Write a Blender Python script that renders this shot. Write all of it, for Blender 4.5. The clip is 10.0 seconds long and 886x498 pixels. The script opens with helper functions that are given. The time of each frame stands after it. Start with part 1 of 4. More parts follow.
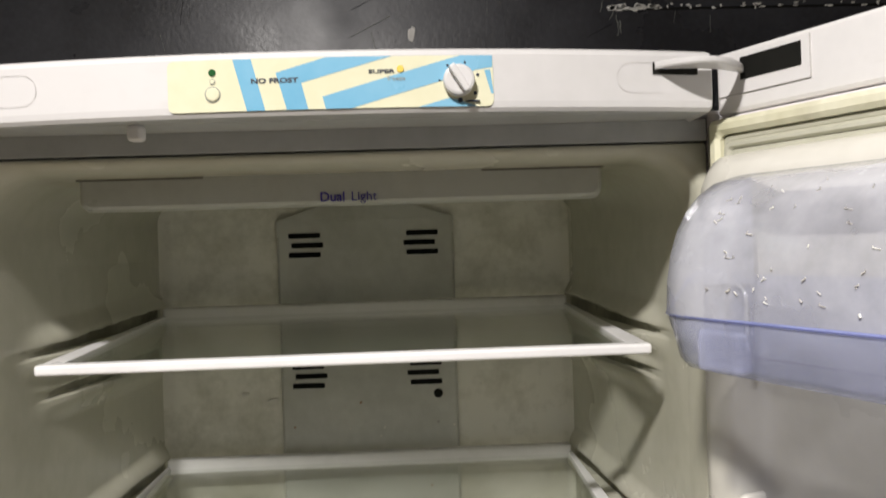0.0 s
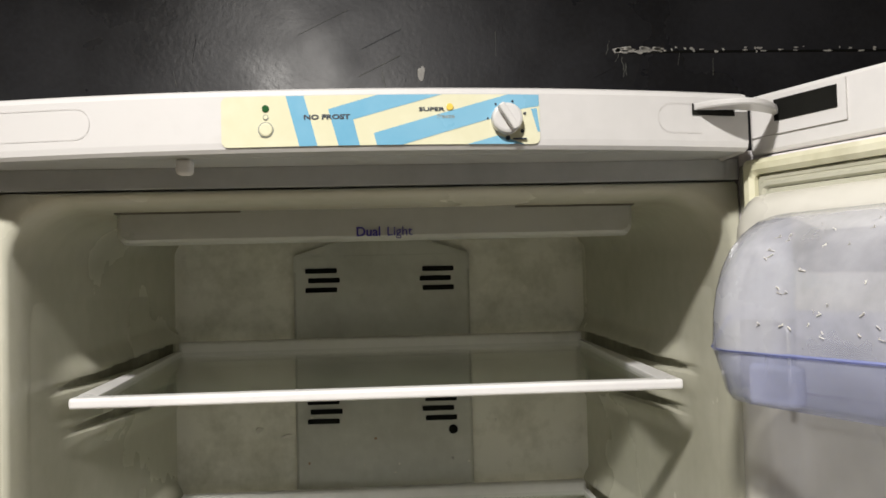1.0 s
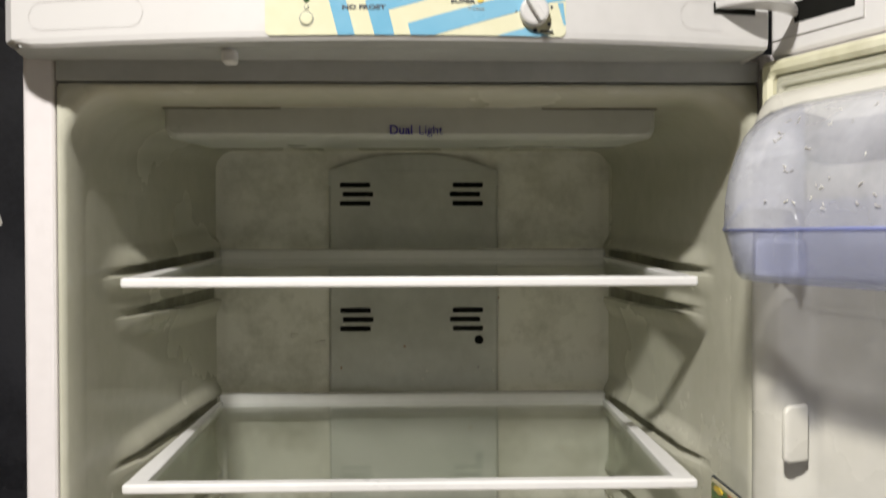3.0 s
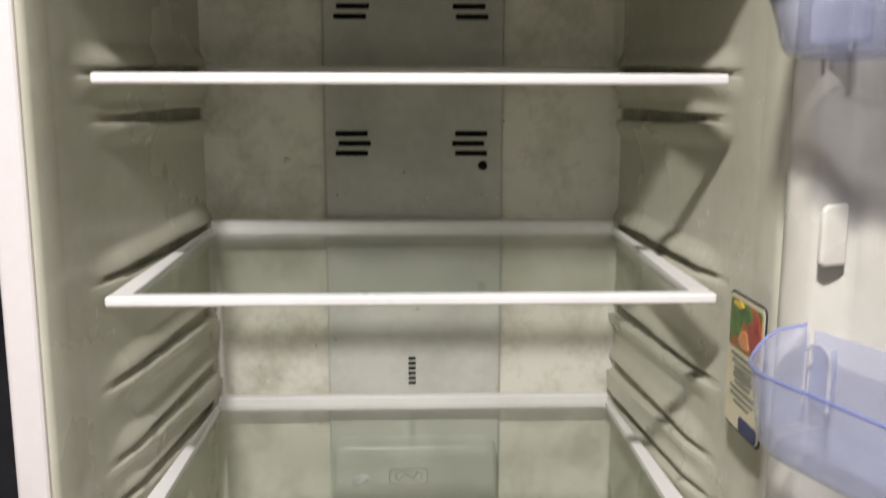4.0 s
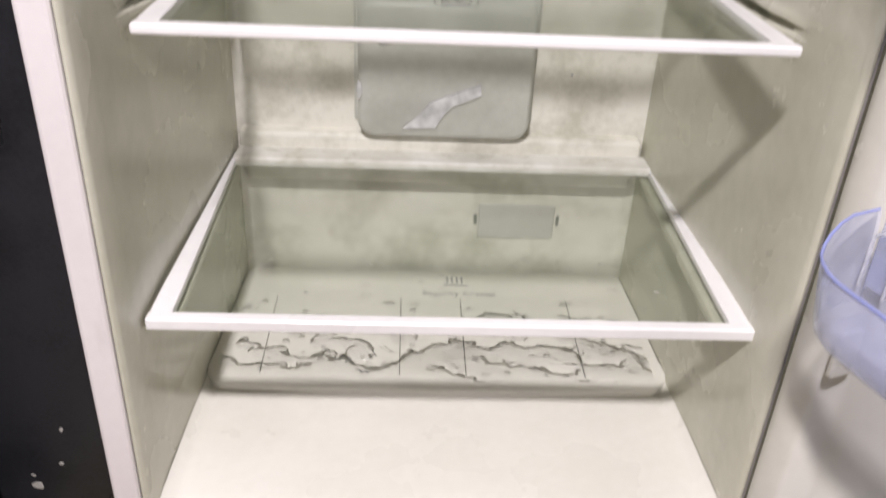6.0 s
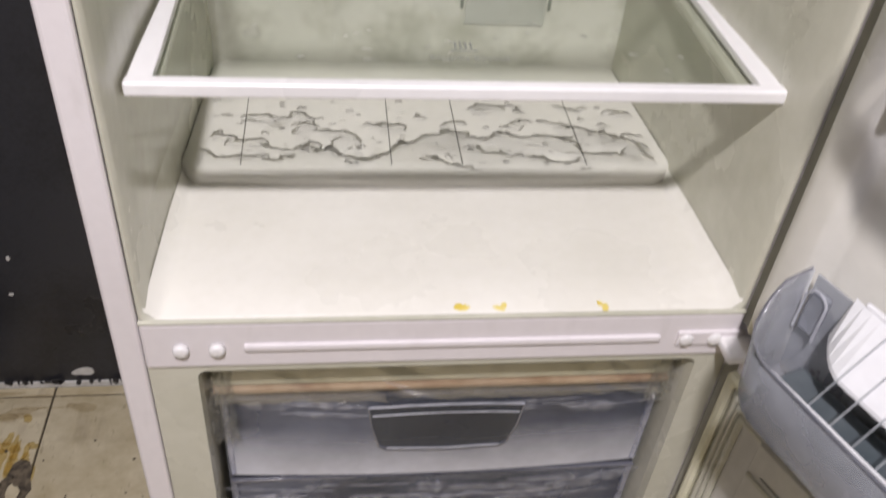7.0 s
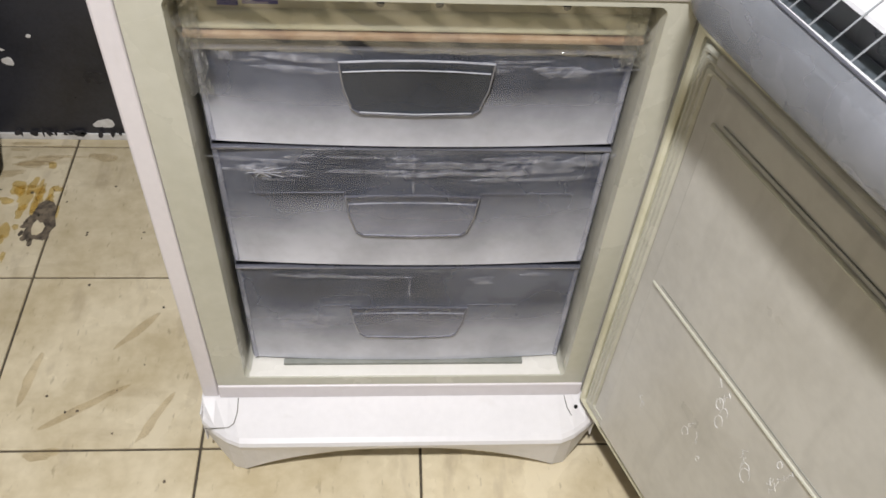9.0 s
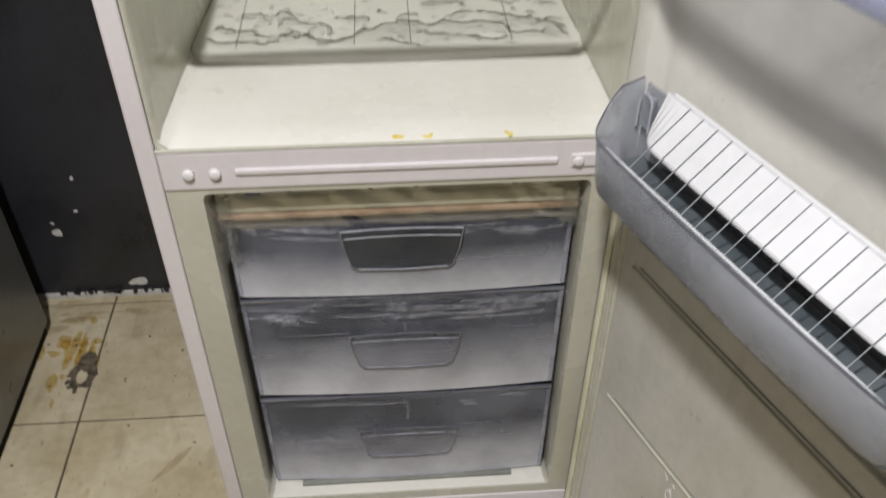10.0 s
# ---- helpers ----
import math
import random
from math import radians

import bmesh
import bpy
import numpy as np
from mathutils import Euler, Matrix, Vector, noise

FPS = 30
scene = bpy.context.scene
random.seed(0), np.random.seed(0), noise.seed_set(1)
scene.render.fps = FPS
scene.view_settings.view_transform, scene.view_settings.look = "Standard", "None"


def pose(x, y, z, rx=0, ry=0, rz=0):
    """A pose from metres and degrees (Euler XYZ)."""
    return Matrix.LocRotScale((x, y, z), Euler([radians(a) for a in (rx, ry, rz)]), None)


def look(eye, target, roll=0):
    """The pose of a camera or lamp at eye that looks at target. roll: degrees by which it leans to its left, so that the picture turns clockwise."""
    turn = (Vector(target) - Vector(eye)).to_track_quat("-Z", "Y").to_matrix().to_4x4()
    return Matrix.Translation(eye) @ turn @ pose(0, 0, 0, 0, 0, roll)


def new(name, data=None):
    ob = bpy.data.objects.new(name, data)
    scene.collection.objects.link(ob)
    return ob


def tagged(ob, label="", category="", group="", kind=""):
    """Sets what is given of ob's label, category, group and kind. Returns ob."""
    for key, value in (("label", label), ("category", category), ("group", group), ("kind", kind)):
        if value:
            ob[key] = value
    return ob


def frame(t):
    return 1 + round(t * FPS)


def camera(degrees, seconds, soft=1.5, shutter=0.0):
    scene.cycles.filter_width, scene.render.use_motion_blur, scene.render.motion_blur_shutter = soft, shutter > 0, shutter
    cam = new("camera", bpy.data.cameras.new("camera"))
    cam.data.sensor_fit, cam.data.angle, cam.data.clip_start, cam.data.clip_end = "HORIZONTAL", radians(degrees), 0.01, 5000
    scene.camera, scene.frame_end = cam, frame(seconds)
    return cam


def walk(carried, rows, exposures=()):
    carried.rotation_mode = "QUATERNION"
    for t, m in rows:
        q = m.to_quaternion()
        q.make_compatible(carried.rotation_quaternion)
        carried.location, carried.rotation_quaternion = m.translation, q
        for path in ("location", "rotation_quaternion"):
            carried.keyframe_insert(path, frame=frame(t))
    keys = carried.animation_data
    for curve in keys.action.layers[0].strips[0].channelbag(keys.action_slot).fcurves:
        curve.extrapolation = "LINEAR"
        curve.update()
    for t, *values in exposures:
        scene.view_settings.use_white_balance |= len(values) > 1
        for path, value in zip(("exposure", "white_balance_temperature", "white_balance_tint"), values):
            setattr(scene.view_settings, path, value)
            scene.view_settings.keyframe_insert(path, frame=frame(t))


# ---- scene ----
cam = camera(53.7, 10.0, 1.6, 0.4)
PATH = [
    (0, (0.047, -0.638, 1.788), (0.134, 1.359, 1.774), -1.8),
    (0.5, (0.027, -0.649, 1.789), (0.152, 1.345, 1.858), -2.0),
    (1, (0.003, -0.644, 1.787), (0.138, 1.35, 1.858), -1.4),
    (1.5, (0.002, -0.66, 1.783), (0.095, 1.336, 1.872), -0.9),
    (2, (-0.001, -0.699, 1.775), (0.048, 1.297, 1.895), -0.1),
    (2.2, (0.002, -0.701, 1.771), (0.053, 1.295, 1.885), -0.1),
    (3.3, (0.004, -0.667, 1.725), (0.076, 1.328, 1.607), -0.2),
    (3.5, (-0.001, -0.657, 1.717), (0.083, 1.333, 1.537), -0.2),
    (4, (0.0, -0.624, 1.685), (0.066, 1.346, 1.347), 0.1),
    (4.5, (-0.005, -0.599, 1.648), (0.033, 1.334, 1.135), 0.5),
    (5, (-0.012, -0.587, 1.616), (0.018, 1.294, 0.936), 1.2),
    (5.2, (-0.013, -0.58, 1.605), (0.003, 1.271, 0.849), 1.0),
    (5.3, (-0.016, -0.582, 1.6), (0.008, 1.254, 0.806), 1.6),
    (5.5, (-0.024, -0.577, 1.573), (0.01, 1.228, 0.713), 1.9),
    (5.7, (-0.028, -0.573, 1.554), (0.021, 1.196, 0.622), 2.2),
    (6.8, (-0.111, -0.538, 1.443), (0.143, 1.013, 0.207), 5.7),
    (6.9, (-0.112, -0.541, 1.435), (0.152, 0.986, 0.17), 5.9),
    (7, (-0.109, -0.548, 1.425), (0.145, 0.963, 0.14), 5.6),
    (7.5, (-0.079, -0.591, 1.361), (0.069, 0.869, 0.003), 5.3),
    (8, (-0.064, -0.626, 1.305), (0.059, 0.779, -0.113), 4.4),
    (8.5, (-0.044, -0.664, 1.276), (0.087, 0.65, -0.226), 4.9),
    (9, (-0.024, -0.7, 1.283), (0.105, 0.599, -0.231), 4.4),
    (9.5, (-0.009, -0.756, 1.333), (0.103, 0.651, -0.084), 3.0),
    (10, (-0.003, -0.852, 1.453), (0.107, 0.657, 0.145), 0.3),
]
walk(cam, [(t, look(eye, target, roll)) for t, eye, target, roll in PATH],
     [(0.0, 0.08, 6780, 8), (1.0, 0.02, 6850, 6), (2.0, 0.08, 6850, 5), (3.5, 0.06, 6850, 6), (4.0, 0.20, 6700, 9), (4.5, 0.28, 6550, 12), (5.5, 0.47, 6500, 16),
      (7.0, 0.33, 6400, 15), (8.0, 0.40, 6300, 11), (9.0, 0.74, 6350, 9), (9.5, 0.46, 6420, 8), (10.0, 0.20, 6420, 8)])

# ---- light: one ceiling lamp of the shop, two unseen fill lamps ----
world = bpy.data.worlds.new("world")
scene.world = world
world.use_nodes = True
world.node_tree.nodes["Background"].inputs[0].default_value = (0.038, 0.038, 0.038, 1)


def disk_lamp(name, x, y, z, size, power, colour=(1.0, 0.965, 0.975)):
    data = bpy.data.lights.new(name, "AREA")
    data.shape, data.size, data.energy, data.color = "DISK", size, power, colour
    ob = new(name, data)
    ob.matrix_world = pose(x, y, z)
    return ob


disk_lamp("downlight", -0.23, -1.03, 2.58, 0.12, 41)
# added fill lamps, unseen, that only lift the shade
disk_lamp("downlight", -1.60, -2.30, 2.58, 0.5, 5)
disk_lamp("downlight", 1.50, -2.30, 2.58, 0.5, 0.5)


# ---- materials ----
def mat(name, dark, light, scale=6.0, rough=0.45, bump=0.0, fine=90.0, metal=0.0, mix=0.5, spec=0.5, random_tint=0.0):
    """Painted or moulded surface: two scales of noise between two colours, a little relief, uneven gloss."""
    m = bpy.data.materials.new(name)
    m.use_nodes = True
    nt = m.node_tree
    b = nt.nodes["Principled BSDF"]
    co = nt.nodes.new("ShaderNodeNewGeometry")
    n1, n2 = nt.nodes.new("ShaderNodeTexNoise"), nt.nodes.new("ShaderNodeTexNoise")
    n1.inputs["Scale"].default_value, n1.inputs["Detail"].default_value = scale, 6
    n2.inputs["Scale"].default_value, n2.inputs["Detail"].default_value = fine, 4
    nt.links.new(co.outputs["Position"], n1.inputs["Vector"])
    nt.links.new(co.outputs["Position"], n2.inputs["Vector"])
    add = nt.nodes.new("ShaderNodeMath")
    add.operation = "MULTIPLY_ADD"
    nt.links.new(n2.outputs["Fac"], add.inputs[0])
    add.inputs[1].default_value = 0.35
    nt.links.new(n1.outputs["Fac"], add.inputs[2])
    ramp = nt.nodes.new("ShaderNodeValToRGB")
    ramp.color_ramp.elements[0].position, ramp.color_ramp.elements[1].position = mix, mix + 0.3
    ramp.color_ramp.elements[0].color, ramp.color_ramp.elements[1].color = (*dark, 1), (*light, 1)
    nt.links.new(add.outputs[0], ramp.inputs[0])
    out = ramp.outputs[0]
    if random_tint:
        info = nt.nodes.new("ShaderNodeObjectInfo")
        hsv = nt.nodes.new("ShaderNodeHueSaturation")
        mul = nt.nodes.new("ShaderNodeMath")
        mul.operation = "MULTIPLY_ADD"
        nt.links.new(info.outputs["Random"], mul.inputs[0])
        mul.inputs[1].default_value, mul.inputs[2].default_value = random_tint, 1 - random_tint / 2
        nt.links.new(mul.outputs[0], hsv.inputs["Value"])
        nt.links.new(out, hsv.inputs["Color"])
        out = hsv.outputs[0]
    nt.links.new(out, b.inputs["Base Color"])
    mr = nt.nodes.new("ShaderNodeMapRange")
    mr.inputs["From Min"].default_value, mr.inputs["From Max"].default_value = 0.3, 0.7
    mr.inputs["To Min"].default_value, mr.inputs["To Max"].default_value = max(rough - 0.1, 0.03), min(rough + 0.12, 1)
    nt.links.new(n1.outputs["Fac"], mr.inputs["Value"])
    nt.links.new(mr.outputs[0], b.inputs["Roughness"])
    b.inputs["Metallic"].default_value = metal
    b.inputs["Specular IOR Level"].default_value = spec
    if bump:
        bp = nt.nodes.new("ShaderNodeBump")
        bp.inputs["Strength"].default_value, bp.inputs["Distance"].default_value = bump, 0.002
        nt.links.new(add.outputs[0], bp.inputs["Height"])
        nt.links.new(bp.outputs[0], b.inputs["Normal"])
    return m


def clear(name, tint, body, amount, rough=0.2, scale=10.0, spread=0.1, bump=0.1, gloss=0.02):
    """Clear or cloudy plastic, glass or water: light passes tinted; a cloudy share scatters and shines."""
    m = mat(name, [c * 0.85 for c in body], body, scale, rough, bump, scale * 9)
    nt = m.node_tree
    b, o = nt.nodes["Principled BSDF"], nt.nodes["Material Output"]
    tr, mx = nt.nodes.new("ShaderNodeBsdfTransparent"), nt.nodes.new("ShaderNodeMixShader")
    tr.inputs[0].default_value = (*tint, 1)
    noise_node = [n for n in nt.nodes if n.type == "TEX_NOISE"][0]
    mr = nt.nodes.new("ShaderNodeMapRange")
    mr.inputs["From Min"].default_value, mr.inputs["From Max"].default_value = 0.3, 0.7
    mr.inputs["To Min"].default_value, mr.inputs["To Max"].default_value = max(amount - spread, 0), min(amount + spread, 1)
    nt.links.new(noise_node.outputs["Fac"], mr.inputs["Value"])
    nt.links.new(mr.outputs[0], mx.inputs[0])
    nt.links.new(tr.outputs[0], mx.inputs[1])
    nt.links.new(b.outputs[0], mx.inputs[2])
    lw, pw, sc = nt.nodes.new("ShaderNodeLayerWeight"), nt.nodes.new("ShaderNodeMath"), nt.nodes.new("ShaderNodeMath")
    pw.operation, sc.operation = "POWER", "MULTIPLY_ADD"
    lw.inputs["Blend"].default_value, pw.inputs[1].default_value = 0.5, 5.0
    sc.inputs[1].default_value, sc.inputs[2].default_value = 0.6, gloss
    gl, top_mix = nt.nodes.new("ShaderNodeBsdfGlossy"), nt.nodes.new("ShaderNodeMixShader")
    gl.inputs["Roughness"].default_value = rough * 0.6
    nt.links.new(lw.outputs["Facing"], pw.inputs[0])
    nt.links.new(pw.outputs[0], sc.inputs[0])
    nt.links.new(sc.outputs[0], top_mix.inputs[0])
    nt.links.new(mx.outputs[0], top_mix.inputs[1])
    nt.links.new(gl.outputs[0], top_mix.inputs[2])
    for n in nt.nodes:
        if n.type == "BUMP":
            nt.links.new(n.outputs[0], gl.inputs["Normal"])
    nt.links.new(top_mix.outputs[0], o.inputs["Surface"])
    return m


def dirt(m, colour, stretch, scale, lo, hi, strength):
    """Streaky soiling laid over a material's colour."""
    nt = m.node_tree
    b = nt.nodes["Principled BSDF"]
    src = b.inputs["Base Color"].links[0].from_socket
    g, mp, nz = nt.nodes.new("ShaderNodeNewGeometry"), nt.nodes.new("ShaderNodeMapping"), nt.nodes.new("ShaderNodeTexNoise")
    mp.inputs["Scale"].default_value = stretch
    nz.inputs["Scale"].default_value, nz.inputs["Detail"].default_value = scale, 8
    nt.links.new(g.outputs["Position"], mp.inputs["Vector"])
    nt.links.new(mp.outputs[0], nz.inputs["Vector"])
    mr, mx = nt.nodes.new("ShaderNodeMapRange"), nt.nodes.new("ShaderNodeMix")
    mr.inputs["From Min"].default_value, mr.inputs["From Max"].default_value = lo, hi
    mr.inputs["To Max"].default_value = strength
    nt.links.new(nz.outputs["Fac"], mr.inputs["Value"])
    mx.data_type = "RGBA"
    nt.links.new(mr.outputs[0], mx.inputs[0])
    nt.links.new(src, mx.inputs[6])
    mx.inputs[7].default_value = (*colour, 1)
    nt.links.new(mx.outputs[2], b.inputs["Base Color"])


M_WHITE = mat("white_enamel", (0.70, 0.66, 0.67), (0.76, 0.72, 0.73), 3, 0.35, 0.03)
M_COVER = mat("white_plastic", (0.73, 0.715, 0.71), (0.79, 0.775, 0.77), 4, 0.4, 0.03)
M_TOP = mat("white_cover_plastic", (0.555, 0.545, 0.54), (0.605, 0.592, 0.588), 4, 0.35, 0.03)
# Liner tones follow the light: side walls darker, back wall and step lifted
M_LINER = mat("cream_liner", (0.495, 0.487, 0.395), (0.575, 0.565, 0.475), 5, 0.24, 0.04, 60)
M_DOORLINER = mat("pale_door_liner", (0.62, 0.605, 0.545), (0.70, 0.68, 0.62), 6, 0.28, 0.05, 60)
M_LINERDIRT = mat("stained_cream_liner", (0.57, 0.555, 0.475), (0.82, 0.80, 0.73), 16, 0.42, 0.15, 110, mix=0.45)
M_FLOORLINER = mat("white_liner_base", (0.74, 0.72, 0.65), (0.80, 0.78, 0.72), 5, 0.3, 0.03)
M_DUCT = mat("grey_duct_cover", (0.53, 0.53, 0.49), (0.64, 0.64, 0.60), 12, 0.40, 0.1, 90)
M_GASKET = mat("yellowed_gasket", (0.64, 0.62, 0.44), (0.74, 0.72, 0.56), 14, 0.5, 0.1)
M_SHELF = mat("white_shelf_trim", (0.78, 0.77, 0.77), (0.85, 0.84, 0.84), 8, 0.35, 0.05)
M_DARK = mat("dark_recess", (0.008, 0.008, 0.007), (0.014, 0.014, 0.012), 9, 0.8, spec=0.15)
M_GROOVESHADE = mat("groove_shade", (0.20, 0.20, 0.15), (0.38, 0.37, 0.29), 22, 0.7)
M_SEAM = mat("seam_shadow_gap", (0.13, 0.12, 0.10), (0.19, 0.18, 0.15), 9, 0.8)
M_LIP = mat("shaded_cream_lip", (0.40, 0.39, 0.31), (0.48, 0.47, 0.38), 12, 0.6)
M_HINGESIDE = mat("hinge_gap_shade", (0.24, 0.235, 0.20), (0.30, 0.29, 0.25), 12, 0.6)
M_WALL = mat("black_gloss_paint", (0.017, 0.0175, 0.0215), (0.036, 0.037, 0.045), 5, 0.32, 0.35, 150)
M_CHIP = mat("bare_plaster", (0.62, 0.60, 0.56), (0.78, 0.77, 0.74), 40, 0.8, 0.4)
M_TILE = mat("cream_floor_tile", (0.54, 0.455, 0.285), (0.73, 0.645, 0.455), 6, 0.20, 0.1, 45, random_tint=0.10)
M_GROUT = mat("dark_grout", (0.06, 0.05, 0.035), (0.11, 0.09, 0.06), 20, 0.9, 0.3)
M_STAIN = clear("yellow_stain", (0.96, 0.89, 0.68), (0.56, 0.41, 0.16), 0.15, 0.4, 38, 0.16)
M_GRIME = clear("brown_floor_grime", (0.965, 0.945, 0.905), (0.24, 0.17, 0.10), 0.08, 0.4, 40, 0.10)
M_HOLE = mat("broken_tile_bed", (0.05, 0.04, 0.03), (0.20, 0.16, 0.11), 60, 0.9, 0.8)
M_ROOM = mat("shop_wall", (0.13, 0.125, 0.12), (0.17, 0.165, 0.16), 3, 0.8, 0.1)
M_CEIL = mat("shop_ceiling", (0.55, 0.54, 0.51), (0.62, 0.61, 0.58), 3, 0.9)
M_STEEL = mat("grey_metal_panel", (0.20, 0.20, 0.20), (0.26, 0.26, 0.26), 3, 0.35, 0.05, 70, metal=0.6)
M_CREAMPANEL = mat("panel_cream", (0.66, 0.64, 0.46), (0.72, 0.71, 0.55), 7, 0.2)
M_BLUE = mat("panel_blue", (0.15, 0.38, 0.55), (0.20, 0.43, 0.59), 9, 0.2)
M_INK = mat("black_ink", (0.012, 0.02, 0.03), (0.02, 0.03, 0.05), 9, 0.5)
M_INKBLUE = mat("violet_ink", (0.05, 0.04, 0.25), (0.08, 0.06, 0.32), 9, 0.5)
M_INKGREY = mat("grey_ink", (0.20, 0.21, 0.18), (0.28, 0.29, 0.26), 9, 0.6)
M_GREEN = mat("green_lens", (0.01, 0.07, 0.02), (0.02, 0.10, 0.03), 9, 0.2)
M_YELLOW = mat("yellow_lens", (0.60, 0.42, 0.04), (0.70, 0.50, 0.08), 9, 0.3)
M_YSTAIN = mat("yellow_spill", (0.75, 0.58, 0.10), (0.80, 0.68, 0.25), 60, 0.5)
M_LAMPCOVER = mat("milky_lamp_cover", (0.42, 0.43, 0.39), (0.50, 0.51, 0.47), 6, 0.30)
M_FILM = clear("crinkled_film", (0.94, 0.94, 0.92), (0.70, 0.68, 0.60), 0.07, 0.05, 12, 0.05, 0.45, 0.18)
M_RACK = mat("white_rack_board", (0.66, 0.66, 0.67), (0.74, 0.74, 0.75), 8, 0.4)
M_WIRE = mat("grey_wire", (0.34, 0.36, 0.38), (0.44, 0.46, 0.48), 20, 0.3, metal=0.4)
M_TRAYDARK = mat("dark_tray_base", (0.06, 0.075, 0.085), (0.10, 0.115, 0.125), 12, 0.4)
M_LABEL = mat("label_paper", (0.60, 0.55, 0.38), (0.68, 0.63, 0.46), 20, 0.5)
M_LABELPIC = mat("label_picture", (0.10, 0.16, 0.04), (0.50, 0.10, 0.04), 60, 0.4, fine=130, mix=0.6)
M_LEAF = mat("print_green", (0.03, 0.10, 0.02), (0.12, 0.22, 0.05), 90, 0.4)
M_TOMATO = mat("print_red", (0.28, 0.03, 0.02), (0.42, 0.08, 0.05), 90, 0.4)
M_CARROT = mat("print_orange", (0.50, 0.16, 0.05), (0.62, 0.28, 0.12), 90, 0.4)
M_NAVY = mat("label_navy", (0.02, 0.03, 0.10), (0.04, 0.05, 0.14), 20, 0.5)
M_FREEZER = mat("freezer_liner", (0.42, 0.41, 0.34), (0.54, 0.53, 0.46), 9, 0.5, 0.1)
M_EVAP = mat("cream_evaporator_lid", (0.49, 0.46, 0.33), (0.62, 0.585, 0.45), 18, 0.16, 0.6, 60)
M_RUST = mat("rusty_edge", (0.36, 0.22, 0.13), (0.52, 0.37, 0.25), 40, 0.5)
M_LAV = clear("lavender_plastic", (0.93, 0.94, 0.982), (0.60, 0.63, 0.82), 0.23, 0.16, 12, 0.08)
M_LAVRIM = clear("lavender_rim", (0.70, 0.73, 0.94), (0.42, 0.47, 0.82), 0.45, 0.15, 12, 0.08)
M_HAZE = clear("scuffed_lid_plastic", (0.92, 0.93, 0.96), (0.64, 0.65, 0.72), 0.48, 0.2, 15, 0.16, 0.3, 0.04)
# White fascia with the cover's shade put into its grey
M_RAIL = mat("shade_grey_fascia", (0.40, 0.41, 0.41), (0.48, 0.49, 0.49), 8, 0.5, 0.05)
M_GREYBIN = clear("smoky_plastic", (0.80, 0.82, 0.855), (0.48, 0.495, 0.535), 0.38, 0.22, 7, 0.12, 0.0, 0.03)
M_DRAWER = clear("frosted_drawer_plastic", (0.68, 0.69, 0.72), (0.50, 0.505, 0.55), 0.22, 0.22, 7, 0.10, 0.0, 0.02)
M_DRAWERFRONT = clear("frosted_drawer_front", (0.50, 0.525, 0.59), (0.48, 0.50, 0.57), 0.30, 0.22, 7, 0.12, 0.0, 0.03)
M_DRAWERFILM = clear("drawer_front_film", (0.87, 0.885, 0.93), (0.69, 0.705, 0.775), 0.74, 0.5, 10, 0.26, 0.0, 0.01)
M_OUTLINE = mat("faint_joint", (0.46, 0.44, 0.43), (0.52, 0.50, 0.49), 9, 0.6)
M_DRAWERRIM = clear("drawer_rim_plastic", (0.42, 0.43, 0.49), (0.22, 0.225, 0.27), 0.65, 0.08, 9, 0.1, 0.3, 0.20)
M_WINDOW = clear("clear_drawer_plastic", (0.34, 0.38, 0.45), (0.07, 0.08, 0.10), 0.50, 0.08, 9, 0.15)
M_FROST = clear("frost_patch", (0.94, 0.945, 0.97), (0.72, 0.73, 0.79), 0.12, 0.3, 90, 0.16, 0.5)
M_FROSTEDGE = clear("frosted_edge", (0.82, 0.83, 0.89), (0.66, 0.67, 0.73), 0.30, 0.35, 25, 0.14, 0.3)
M_ICE = clear("white_ice", (0.95, 0.95, 0.97), (0.82, 0.82, 0.84), 0.75, 0.35, 60, 0.2, 0.6)
M_HANDLE = clear("thin_handle_plastic", (0.92, 0.92, 0.94), (0.45, 0.46, 0.50), 0.05, 0.12, 12, 0.04)
M_HANDLERIM = clear("thin_handle_edge", (0.66, 0.67, 0.72), (0.34, 0.35, 0.40), 0.40, 0.15, 9, 0.1)
M_GLASS = clear("shelf_glass", (0.972, 0.982, 0.966), (0.22, 0.29, 0.20), 0.06, 0.05, 9, 0.03, 0.0)

# Pale plastic for drawn highlights and for the white scratches
M_EDGE = clear("highlight_scratch_plastic", (0.86, 0.87, 0.90), (0.74, 0.75, 0.80), 0.55, 0.08, 30, 0.15, 0.0, 0.12)
M_SHELFDIRT = mat("stained_white_trim", (0.66, 0.64, 0.58), (0.80, 0.79, 0.76), 22, 0.4, 0.1)
dirt(M_SHELFDIRT, (0.34, 0.31, 0.22), (1, 1, 1), 40, 0.55, 0.72, 0.5)


